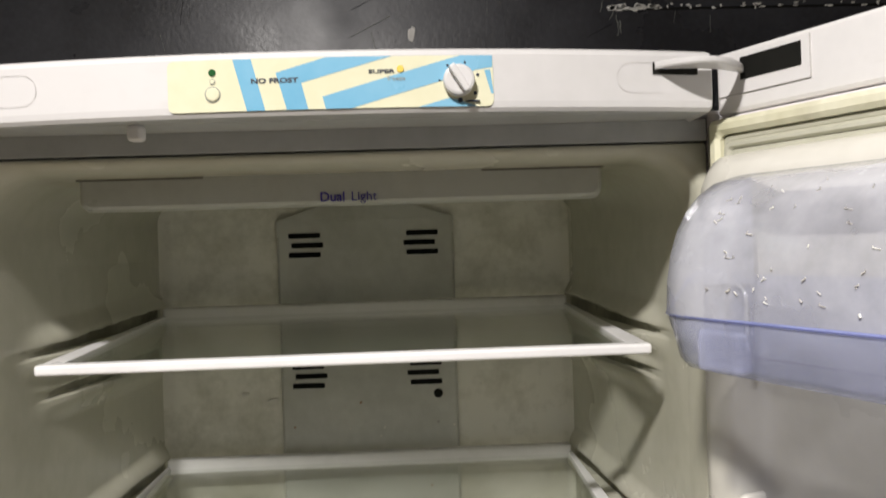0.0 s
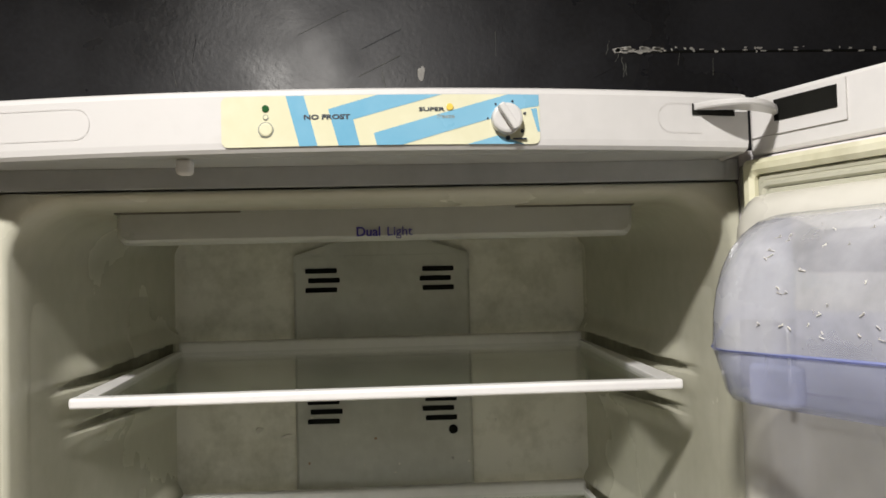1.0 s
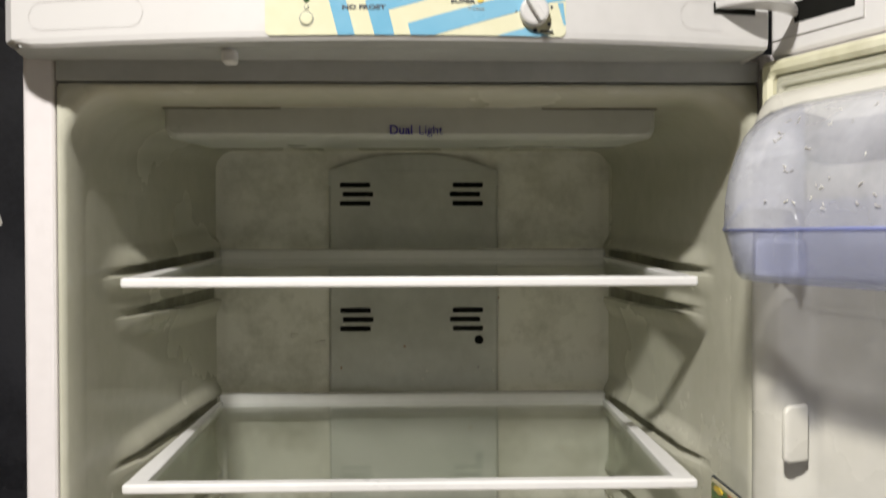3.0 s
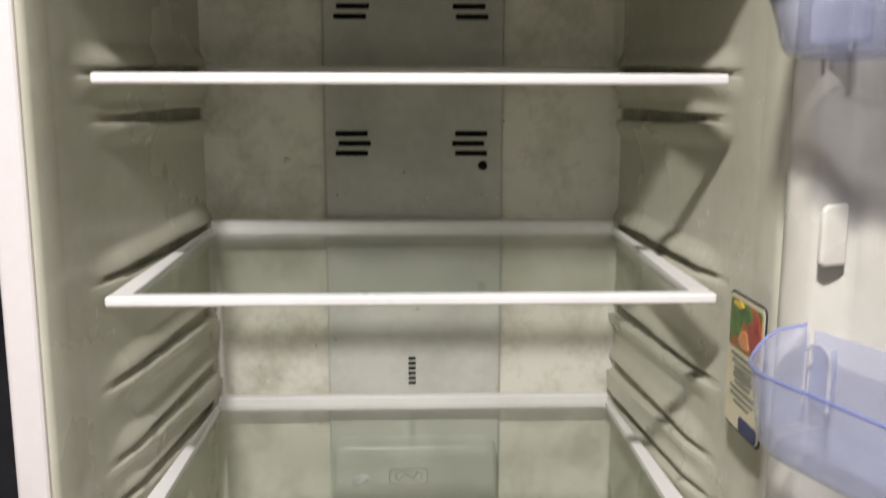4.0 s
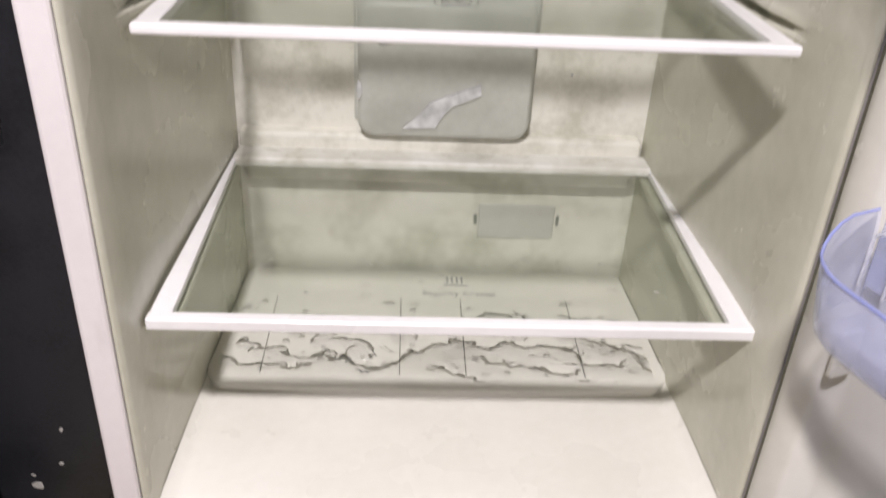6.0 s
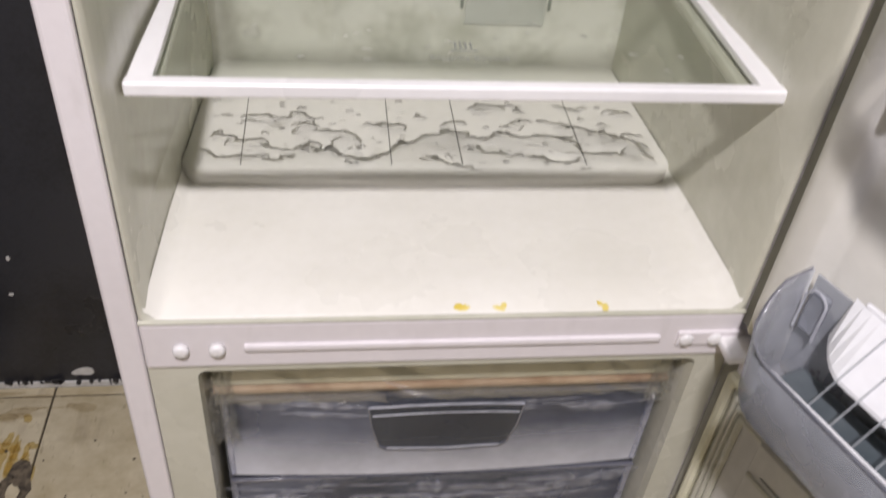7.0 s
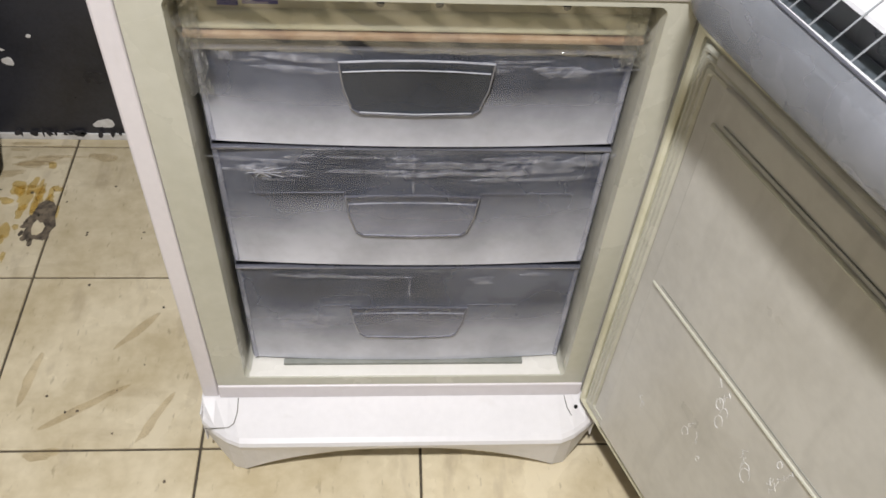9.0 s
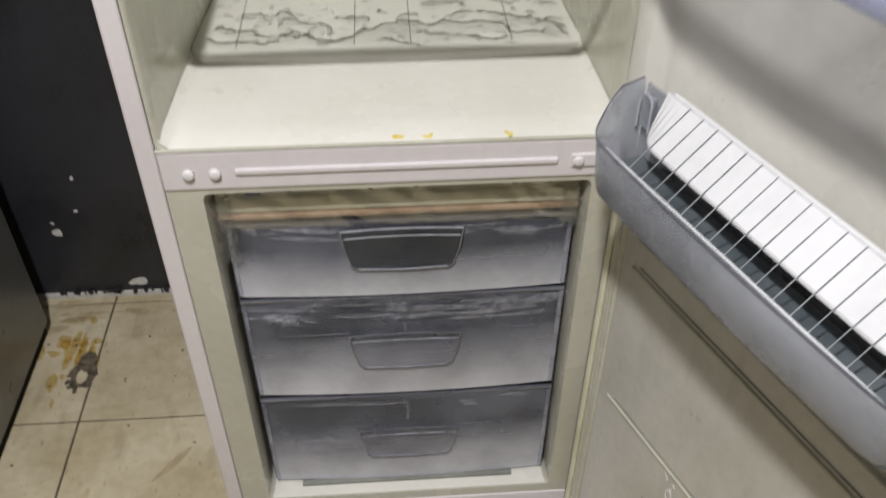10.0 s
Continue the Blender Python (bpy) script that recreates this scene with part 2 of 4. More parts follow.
def water_material():
    """Clear water: refracts at its rims, otherwise lets the ground show."""
    m = bpy.data.materials.new("clear_water")
    m.use_nodes = True
    nt = m.node_tree
    nt.nodes.remove(nt.nodes["Principled BSDF"])
    add = nt.nodes.new
    rf, tr, gl, fr = add("ShaderNodeBsdfRefraction"), add("ShaderNodeBsdfTransparent"), add("ShaderNodeBsdfGlossy"), add("ShaderNodeFresnel")
    m1, m2 = add("ShaderNodeMixShader"), add("ShaderNodeMixShader")
    rf.inputs["IOR"].default_value, rf.inputs["Roughness"].default_value, fr.inputs["IOR"].default_value = 1.33, 0.0, 1.5
    gl.inputs["Roughness"].default_value = 0.07
    m1.inputs[0].default_value = 0.13
    for a, b in ((tr.outputs[0], m1.inputs[1]), (rf.outputs[0], m1.inputs[2]), (fr.outputs[0], m2.inputs[0]), (m1.outputs[0], m2.inputs[1]), (gl.outputs[0], m2.inputs[2]), (m2.outputs[0], nt.nodes["Material Output"].inputs["Surface"])):
        nt.links.new(a, b)
    return m


M_PUDDLE = water_material()


def face_up(ob, way=(0, 0, 1)):
    """Turn an open sheet so that its faces look along way."""
    if sum((f.normal.dot(Vector(way)) * f.area for f in ob.data.polygons)) < 0:
        ob.data.flip_normals()
    return ob


M_LOWLINER = mat("scuffed_grey_liner", (0.50, 0.485, 0.435), (0.60, 0.585, 0.53), 6, 0.34, 0.1, 70)
dirt(M_LOWLINER, (0.36, 0.35, 0.31), (7, 7, 1.2), 5, 0.55, 0.80, 0.40)
dirt(M_LINER, (0.42, 0.40, 0.31), (2, 2, 1), 9, 0.56, 0.80, 0.35)
dirt(M_TILE, (0.27, 0.19, 0.10), (1.0, 4.0, 1), 5, 0.58, 0.82, 0.38)
dirt(M_TILE, (0.24, 0.18, 0.11), (3, 1, 1), 30, 0.63, 0.74, 0.5)
dirt(M_TILE, (0.30, 0.23, 0.15), (6, 2, 1), 3, 0.60, 0.72, 0.35)
dirt(M_WHITE, (0.50, 0.47, 0.44), (3, 3, 1), 14, 0.60, 0.80, 0.30)
dirt(M_TOP, (0.50, 0.48, 0.45), (1, 1, 3), 18, 0.62, 0.80, 0.35)
dirt(M_COVER, (0.56, 0.53, 0.48), (1, 1, 3), 18, 0.62, 0.80, 0.35)
dirt(M_GASKET, (0.34, 0.31, 0.18), (1, 1, 0.4), 24, 0.50, 0.75, 0.55)

# the film's whitening falls off with height, broken up by noise
nt = M_DRAWERFILM.node_tree
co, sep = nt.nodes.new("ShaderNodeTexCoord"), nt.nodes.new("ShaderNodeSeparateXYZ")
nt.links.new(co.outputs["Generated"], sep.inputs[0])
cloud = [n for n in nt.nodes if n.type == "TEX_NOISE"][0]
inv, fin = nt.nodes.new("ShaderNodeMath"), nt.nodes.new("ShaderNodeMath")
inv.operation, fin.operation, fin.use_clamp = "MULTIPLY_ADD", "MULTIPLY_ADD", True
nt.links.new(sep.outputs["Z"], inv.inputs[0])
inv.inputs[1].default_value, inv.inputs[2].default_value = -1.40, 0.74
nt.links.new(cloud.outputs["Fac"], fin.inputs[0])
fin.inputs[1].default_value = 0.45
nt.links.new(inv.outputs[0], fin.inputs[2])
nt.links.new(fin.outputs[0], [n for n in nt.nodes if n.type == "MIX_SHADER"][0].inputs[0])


# ---- mesh helpers ----
def part(name, bm, material, parent=None, label="", smooth=False):
    me = bpy.data.meshes.new(name)
    bmesh.ops.recalc_face_normals(bm, faces=bm.faces)
    if smooth:
        for f in bm.faces:
            f.smooth = True
    bm.to_mesh(me)
    bm.free()
    me.materials.append(material)
    ob = new(name, me)
    if parent is not None:
        ob.parent = parent
    if label:
        ob["label"] = label
    return ob


def box(x0, x1, y0, y1, z0, z1, r=0.002, seg=2, bm=None, f=None):
    """A box with rounded edges; f maps local to world."""
    b = bmesh.new()
    bmesh.ops.create_cube(b, size=1)
    for v in b.verts:
        v.co = Vector(((x0 + x1) / 2 + v.co.x * (x1 - x0), (y0 + y1) / 2 + v.co.y * (y1 - y0), (z0 + z1) / 2 + v.co.z * (z1 - z0)))
    if r:
        bmesh.ops.bevel(b, geom=b.edges[:], offset=min(r, 0.45 * min(x1 - x0, y1 - y0, z1 - z0)), segments=seg, affect="EDGES", profile=0.5)
    if f:
        for v in b.verts:
            v.co = Vector(f(*v.co))
    if bm is None:
        return b
    me = bpy.data.meshes.new("tmp")
    b.to_mesh(me)
    b.free()
    bm.from_mesh(me)
    bpy.data.meshes.remove(me)
    return bm


def ring(x0, x1, z0, z1, r, n=6, low=None):
    """Points of a rounded rectangle, anticlockwise from the lower right corner."""
    pts = []
    q = r if low is None else low
    for cx, cz, a0, c in ((x1 - q, z0 + q, -90, q), (x1 - r, z1 - r, 0, r), (x0 + r, z1 - r, 90, r), (x0 + q, z0 + q, 180, q)):
        for i in range(n + 1):
            a = radians(a0 + 90 * i / n)
            pts.append((cx + c * math.cos(a), cz + c * math.sin(a)))
    return pts


def loft(loops, cap_first=False, cap_last=False, closed=True):
    """Skin over loops of 3D points with the same count."""
    bm = bmesh.new()
    rows = [[bm.verts.new(p) for p in lp] for lp in loops]
    n = len(rows[0])
    for a, b in zip(rows, rows[1:]):
        for i in range(n if closed else n - 1):
            j = (i + 1) % n
            bm.faces.new((a[i], a[j], b[j], b[i]))
    if cap_first:
        bm.faces.new(rows[0][::-1])
    if cap_last:
        bm.faces.new(rows[-1])
    return bm


def tube(points, radius, n=8):
    """A round bar along points."""
    loops = []
    for i, p in enumerate(points):
        p = Vector(p)
        d = (Vector(points[min(i + 1, len(points) - 1)]) - Vector(points[max(i - 1, 0)])).normalized()
        u = d.orthogonal().normalized() if abs(d.z) > 0.9 else d.cross(Vector((0, 0, 1))).normalized()
        w = d.cross(u)
        loops.append([p + radius * (math.cos(a) * u + math.sin(a) * w) for a in (2 * math.pi * k / n for k in range(n))])
    return loft(loops, True, True)


def blob(cx, cy, rx, ry, f, height=0.0008, seed=0, n=26, rough=0.35, bead=False):
    """A low irregular patch (spill, chip, stain): f(u, v, h) gives its place."""
    rnd = random.Random(seed)
    ph = [(rnd.uniform(0, 6.28), rnd.uniform(0.3, 1) * rough / k, k) for k in (1, 2, 3, 5, 7)]
    rad = [1 + sum(a * math.sin(k * t + p) for p, a, k in ph) for t in (2 * math.pi * i / n for i in range(n))]
    loops = []
    for s, h in ((1.0, 0.0), (0.95, 0.85), (0.88, 1.0), (0.76, 0.55), (0.35, 0.5)) if bead else ((1.0, 0.0), (0.93, 0.75), (0.75, 1.0), (0.35, 1.0)):
        loops.append([f(cx + rx * s * rad[i] * math.cos(2 * math.pi * i / n), cy + ry * s * rad[i] * math.sin(2 * math.pi * i / n), height * h) for i in range(n)])
    return loft(loops, False, True)


def cyl(c, axis, r, h, n=20, round_=0.0):
    """A disc or stud from point c along axis, with a rounded end."""
    c, axis = Vector(c), Vector(axis).normalized()
    u = axis.orthogonal().normalized()
    w = axis.cross(u)
    steps = [(r, 0.0), (r, h - round_)] + ([(r - round_ * 0.3, h - round_ * 0.3)] if round_ else []) + [(r - round_, h)]
    return loft([[c + axis * d + q * (math.cos(a) * u + math.sin(a) * w) for a in (2 * math.pi * k / n for k in range(n))] for q, d in steps], True, True)


def letters(name, body, size, m, material, parent, label="", depth=0.0003, bold=0.0, shear=0.0, wide=1.0):
    """Raised or printed words as a mesh; m places them."""
    cu = bpy.data.curves.new(name, "FONT")
    cu.body, cu.size, cu.extrude, cu.align_x, cu.align_y, cu.offset, cu.shear = body, size, depth, "CENTER", "CENTER", bold, shear
    cu.resolution_u = 4
    tmp = bpy.data.objects.new("tmp", cu)
    scene.collection.objects.link(tmp)
    bpy.context.view_layer.update()
    me = bpy.data.meshes.new_from_object(tmp.evaluated_get(bpy.context.evaluated_depsgraph_get()))
    bpy.data.objects.remove(tmp)
    me.transform(m @ Matrix.Diagonal((wide, 1, 1, 1)))
    me.materials.clear()
    me.materials.append(material)
    ob = new(name, me)
    ob.parent = parent
    if label:
        ob["label"] = label
    return ob


def empty(name, label, category, group="", kind=""):
    return tagged(new(name), label, category, group, kind)


ANG = radians(21.5)
GX, GY = 0.280, -0.037


def door_at(s, off, z):
    """Open doors: s from the hinge side along the door, off out of its inner face."""
    return (GX + s * math.sin(ANG) - off * math.cos(ANG), GY - s * math.cos(ANG) - off * math.sin(ANG), z)


# ---- room ----
WY = 0.71
RX0, RX1, RY0, RZ = -3.12, 3.18, -3.17, 2.62
floor = tagged(part("floor", box(RX0, RX1, RY0, WY, -0.10, -0.004, 0), M_GROUT), "worn floor of cream square tiles with dark grout", "floor", kind="structure")
wall_north = tagged(part("wall_north", box(RX0, RX1, WY, WY + 0.15, 0.012, RZ, 0), M_WALL), "scuffed gloss black painted wall with chips", "wall", kind="structure")
tagged(part("wall_south", box(RX0, RX1, RY0 - 0.15, RY0, -0.1, RZ, 0), M_ROOM), "plain grey shop wall behind the viewer", "wall", kind="structure")
tagged(part("wall_west", box(RX0 - 0.15, RX0, RY0, WY, -0.1, RZ, 0), M_ROOM), "plain grey shop side wall", "wall", kind="structure")
tagged(part("wall_east", box(RX1, RX1 + 0.15, RY0, WY, -0.1, RZ, 0), M_ROOM), "plain grey shop side wall", "wall", kind="structure")
tagged(part("ceiling", box(RX0 - 0.15, RX1 + 0.15, RY0 - 0.15, WY + 0.15, RZ, RZ + 0.1, 0), M_CEIL), "plain pale shop ceiling", "ceiling", kind="structure")
tagged(part("baseboard", box(RX0, RX1, WY - 0.004, WY + 0.02, -0.004, 0.012, 0.001), M_CHIP), "bare plaster strip under the black paint", "trim", kind="structure")


def on_wall(u, v, h):
    return (u, WY - 0.0005 - h, v)


def on_floor(u, v, h):
    return (u, v, 0.0006 + h)


# chips, runs and the broken line of plaster on the black wall
for k, (u, v, a, b) in enumerate(((0.067, 2.114, 0.0055, 0.011), (-0.66, 1.765, 0.012, 0.014), (-0.754, 0.196, 0.010, 0.011), (-0.612, 0.035, 0.020, 0.012),
                                  (-0.700, 0.256, 0.005, 0.004), (-0.686, 0.343, 0.0035, 0.006), (-0.758, 0.222, 0.005, 0.003))):
    part("paint_chip", blob(u, v, a, b, on_wall, 0.0006, 40 + k, 22, 0.45), M_CHIP, wall_north, "bare white paint chip")
rnd = random.Random(5)
part("plaster_crack", box(0.375, 1.1, WY - 0.0012, WY + 0.01, 2.1395, 2.1435, 0.001), M_DARK, wall_north, "dark ragged crack")
for k in range(70):
    u = 0.378 + 0.66 * rnd.random() ** 2.2
    near = u < 0.45
    a = rnd.uniform(0.002, 0.008) if near else rnd.uniform(0.001, 0.0045)
    part("paint_chip", blob(u, 2.1455 + rnd.uniform(-0.004, 0.003), a, rnd.uniform(0.0008, 0.0035 if near else 0.0018), on_wall, 0.0012, 3000 + k, 14, 0.8), M_CHIP, wall_north)
for k in range(5):
    u, v = 0.372 + rnd.uniform(-0.012, 0.03), 2.14 + rnd.uniform(-0.03, 0.02)
    q = rnd.uniform(-0.5, 0.5)
    part("paint_scratch", tube([on_wall(u + q * 0.008 * i + 0.0012 * math.sin(3 * i + k), v - 0.007 * i, 0.0002) for i in range(4)], 0.0005, 5), M_INKGREY, wall_north)
for k in range(22):
    u, v, ln = rnd.uniform(-0.35, 0.62), rnd.uniform(2.06, 2.36), rnd.uniform(0.008, 0.05)
    lean = rnd.uniform(-0.25, 0.25) if k % 4 else 2.0
    part("paint_scratch", tube([on_wall(u + lean * ln * q, v + ln * q, 0.0001) for q in (0.0, 0.35, 0.7, 1.0)], rnd.uniform(0.0002, 0.0005), 5), M_INKGREY if k % 3 else M_WALL, wall_north)
for k in range(26):
    u = -0.80 + 0.30 * rnd.random()
    part("paint_run", blob(u, 0.014, rnd.uniform(0.002, 0.008), rnd.uniform(0.003, 0.012), lambda a, b, h: (a, WY - 0.005 - h, b), 0.0006, 90 + k, 14, 0.4), M_WALL, wall_north)

# neighbouring metal appliance
case = empty("metal_cabinet", "dark grey metal appliance standing against the black wall", "appliance")
part("body", box(-1.40, -0.792, -0.10, 0.60, 0.03, 1.62, 0.006), M_STEEL, case)
part("base", box(-1.39, -0.80, -0.09, 0.59, 0.0, 0.03, 0.002), M_DARK, case)

# ---- refrigerator: shell, top cover, liners, bars, plinth ----
fridge = empty("refrigerator", "tall white two-door refrigerator, both doors open, standing before a black wall", "refrigerator")
for sgn in (-1, 1):
    x0, x1 = sorted((sgn * 0.298, sgn * 0.2735))
    part("side_panel", box(x0, x1, 0.0, 0.64, 0.125, 1.880, 0.004, 3), M_WHITE, fridge, "white enamelled steel side")
part("back_panel", box(-0.273, 0.273, 0.60, 0.64, 0.125, 1.88, 0.001), M_INKGREY, fridge)
part("roof_panel", box(-0.2735, 0.2735, 0.02, 0.64, 1.862, 1.880, 0.001), M_WHITE, fridge)


def cover_y(x):
    """Bowed front of the top cover."""
    return -0.083 + 0.036 * (x / 0.284) ** 2


xs = [-0.284 + 0.542 * i / 40 for i in range(41)]
top = [(-0.2985, 0.02)] + [(x, cover_y(x)) for x in xs] + [(0.2615, 0.02)]
top = [top[0], (-0.2965, -0.02), (-0.292, -0.038)] + top[1:-1] + [(0.2595, -0.050), (0.2605, -0.044), (0.2612, -0.02), top[-1]]
loops = []
for z, inset in ((1.874, 0.006), (1.8715, 0.0025), (1.874, 0.0005), (1.878, 0.0), (1.908, 0.0), (1.911, 0.0012), (1.9125, 0.004)):
    loops.append([(x * (1 - inset / 0.3), y + (inset if y < 0 else 0), z + (0.007 * max(0.0, (abs(x) - 0.268) / 0.03) if z < 1.876 else 0)) for x, y in top])
bm = loft([loops[0]] + loops[1:], False, True)
part("top_cover", bm, M_TOP, fridge, "white bowed plastic control cover")
# underside and front rail carry the cover's shade in their grey colour
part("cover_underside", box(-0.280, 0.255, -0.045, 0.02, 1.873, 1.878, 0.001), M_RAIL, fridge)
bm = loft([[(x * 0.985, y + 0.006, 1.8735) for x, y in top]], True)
part("cover_base", bm, M_RAIL, fridge, "underside of the cover, grey standing in for its shade")
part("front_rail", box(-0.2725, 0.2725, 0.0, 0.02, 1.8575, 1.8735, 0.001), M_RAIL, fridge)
part("plug", box(-0.1365, -0.1255, -0.046, -0.034, 1.8625, 1.8735, 0.003, 3), M_COVER, fridge, "small white hanging plug")


def cover_at(x, z, h=0.0):
    return (x, cover_y(x) - h, z)


def decal(name, polys, material, parent, h=0.0006, label=""):
    """Convex outlines laid on the bowed cover, cut into narrow slices."""
    bm = bmesh.new()
    for poly in polys:
        a0, a1 = min(p[0] for p in poly), max(p[0] for p in poly)
        n = max(1, int((a1 - a0) / 0.006))
        for i in range(n):
            l, r = a0 + (a1 - a0) * i / n, a0 + (a1 - a0) * (i + 1) / n
            pts = list(poly)
            for lim, keep in ((l, 1), (r, -1)):
                out = []
                for p, q in zip(pts, pts[1:] + pts[:1]):
                    pin, qin = keep * (p[0] - lim) >= -1e-9, keep * (q[0] - lim) >= -1e-9
                    if pin:
                        out.append(p)
                    if pin != qin:
                        t = (lim - p[0]) / (q[0] - p[0])
                        out.append((lim, p[1] + t * (q[1] - p[1])))
                pts = out
                if len(pts) < 3:
                    break
            if len(pts) >= 3:
                bm.faces.new([bm.verts.new(cover_at(x, z, h)) for x, z in pts])
    return part(name, bm, material, parent, label)


def px(a, b):
    """Panel plan: 0 to 1070 across, 0 to 173 down."""
    return (-0.099 + 0.206 * a / 1070, 1.9072 - 0.0325 * b / 173)


def strip_outline(pts, w, material, name, parent, h=0.0007):
    polys = []
    for (a, b), (c, d) in zip(pts, pts[1:]):
        ln = math.hypot(c - a, d - b) or 1
        nx, nz = -(d - b) / ln * w, (c - a) / ln * w
        polys.append([(a + nx, b + nz), (c + nx, d + nz), (c - nx, d - nz), (a - nx, b - nz)])
    return decal(name, polys, material, parent, h)


panel = decal("control_panel", [[(x, z) for x, z in ring(-0.099, 0.107, 1.8747, 1.9072, 0.004, 4)]], M_CREAMPANEL, fridge, 0.0006, "cream control panel with blue stripes")
stripes = [[(215, 0), (275, 0), (318, 173), (258, 173)],
           [(355, 48), (430, 52), (458, 173), (388, 173)], [(355, 48), (520, 0), (735, 0), (425, 88)],
           [(505, 132), (960, 0), (1068, 0), (1068, 40)], [(505, 132), (1068, 20), (1000, 55), (600, 173)], [(505, 132), (600, 173), (515, 173)],
           [(820, 173), (925, 143), (1015, 173)], [(1040, 50), (1060, 48), (1070, 130), (1062, 130)]]
for k, s in enumerate(stripes):
    decal("blue_stripe", [[px(*p) for p in s]], M_BLUE, panel, 0.0007 + 0.00003 * k, "sky blue printed stripe")


def panel_pose(a, b, h=0.0010):
    x, z = px(a, b)
    return pose(x, cover_y(x) - h, z, 90, 0, math.degrees(math.atan(2 * 0.036 * x / 0.284 ** 2)))


letters("no_frost_lettering", "NO FROST", 0.0041, panel_pose(350, 75), M_INK, panel, "black bold letters", depth=0.00005, bold=0.00016, wide=1.5)
letters("super_lettering", "SUPER", 0.0034, panel_pose(700, 52), M_INK, panel, "black letters", depth=0.00005, bold=0.00010, wide=1.75)
letters("freeze_lettering", "freeze", 0.0042, panel_pose(748, 76), M_INKGREY, panel, "thin grey letters", depth=0.00005, wide=1.1)
part("writing_bar", box(*sorted((px(975, 0)[0], px(1022, 0)[0])), cover_y(0.09) - 0.0022, cover_y(0.09) - 0.0006, px(0, 158)[1], px(0, 153)[1], 0.0001), M_INK, panel)
for a, b, r, m, nm in ((148, 42, 12, M_GREEN, "green_light"), (762, 44, 12, M_YELLOW, "yellow_light"), (958, 152, 8, M_INK, "dial_dot"), (1008, 128, 6, M_INK, "dial_dot"),
                       (1018, 66, 5, M_INK, "dial_dot"), (976, 24, 4, M_INK, "dial_dot"), (918, 34, 4, M_INK, "dial_dot"), (890, 84, 3, M_INK, "dial_dot")):
    x, z = px(a, b)
    part(nm, cyl((x, cover_y(x) - 0.0006, z), (0, -1, 0), r * 0.206 / 1070, 0.0009, 16, 0.0003), m, panel)
x, z = px(148, 115)
part("push_button", cyl((x, cover_y(x), z), (0, -1, 0), 0.0044, 0.0022, 24, 0.001), M_CREAMPANEL, panel)
part("button_ring", cyl((x, cover_y(x), z), (0, -1, 0), 0.0050, 0.0012, 24), M_INKGREY, panel)
x, z = px(148, 72)
part("lamp_symbol", cyl((x, cover_y(x), z), (0, -1, 0), 0.0018, 0.0012, 14), M_INKGREY, panel)
part("lamp_symbol", cyl((x, cover_y(x), z), (0, -1, 0), 0.0013, 0.0014, 14), M_CREAMPANEL, panel)
x, z = px(953, 88)
part("knob", cyl((x, cover_y(x), z), (0, -1, 0), 0.0100, 0.009, 32, 0.002), M_TOP, panel, "white round dial knob")
b = box(-0.0022, 0.0022, -0.014, 0.0, -0.0095, 0.0095, 0.001)
b.transform(Matrix.Translation((x, cover_y(x) - 0.002, z)) @ pose(0, 0, 0, 0, -32, 0))
part("knob_grip", b, M_TOP, panel)

lp = ring(-0.270, -0.185, 1.8835, 1.9035, 0.0099, 8)
strip_outline(lp + lp[:1], 0.00014, M_OUTLINE, "plate_outline", fridge)
lp = ring(0.190, 0.275, 1.8835, 1.9035, 0.0099, 8)
strip_outline([(0.222, 1.9035)] + [p for p in lp if p[0] < 0.21] + [(0.222, 1.8835)], 0.00014, M_OUTLINE, "plate_outline", fridge)
decal("hinge_slot", [[(0.2150, 1.8955), (0.2475, 1.8955), (0.2475, 1.9035), (0.2150, 1.9035)]], M_DARK, fridge, 0.0008, "dark hinge slot")

# cavity of the fridge room
loops = []
for y, w, z0, z1, r in ((0.004, 0.2725, 0.8805, 1.8565, 0.003), (0.0, 0.2715, 0.8815, 1.8555, 0.004), (0.0005, 0.2690, 0.8815, 1.853, 0.038), (0.006, 0.2662, 0.8818, 1.849, 0.044),
                         (0.05, 0.2672, 0.882, 1.846, 0.042), (0.14, 0.2640, 0.883, 1.846, 0.042), (0.40, 0.2475, 0.886, 1.846, 0.028), (0.415, 0.2455, 0.891, 1.844, 0.024), (0.4235, 0.238, 0.902, 1.84, 0.018)):
    loops.append([(x, y, z) for x, z in ring(-w, w, z0, z1, r, 8, min(r, 0.014))])
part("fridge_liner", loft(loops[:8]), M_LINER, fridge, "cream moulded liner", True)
part("liner_back", loft(loops[7:], False, True), M_LINERDIRT, fridge, "stained cream back wall", True)


def wall_x(y):
    """Half width of the fridge room at depth y."""
    return 0.2640 - (y - 0.14) * 0.0635 if y > 0.14 else 0.2672 - (y - 0.05) * 0.0356

loops = []
for y in (0.0005, 0.003, 0.05, 0.10, 0.14, 0.18, 0.215):
    w = wall_x(max(y, 0.006)) - (0.0012 if y > 0.002 else 0.003)
    loops.append([(x, y, (0.8842 if y > 0.002 else 0.8825) + 0.009 * (max(0.0, abs(x) - w + 0.012) / 0.012) ** 2.2) for x in [w * (i / 30 - 1) for i in range(61)]])
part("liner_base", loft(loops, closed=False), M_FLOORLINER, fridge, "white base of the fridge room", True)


def smooth_step(q):
    q = max(0.0, min(1.0, q))
    return q * q * (3 - 2 * q)


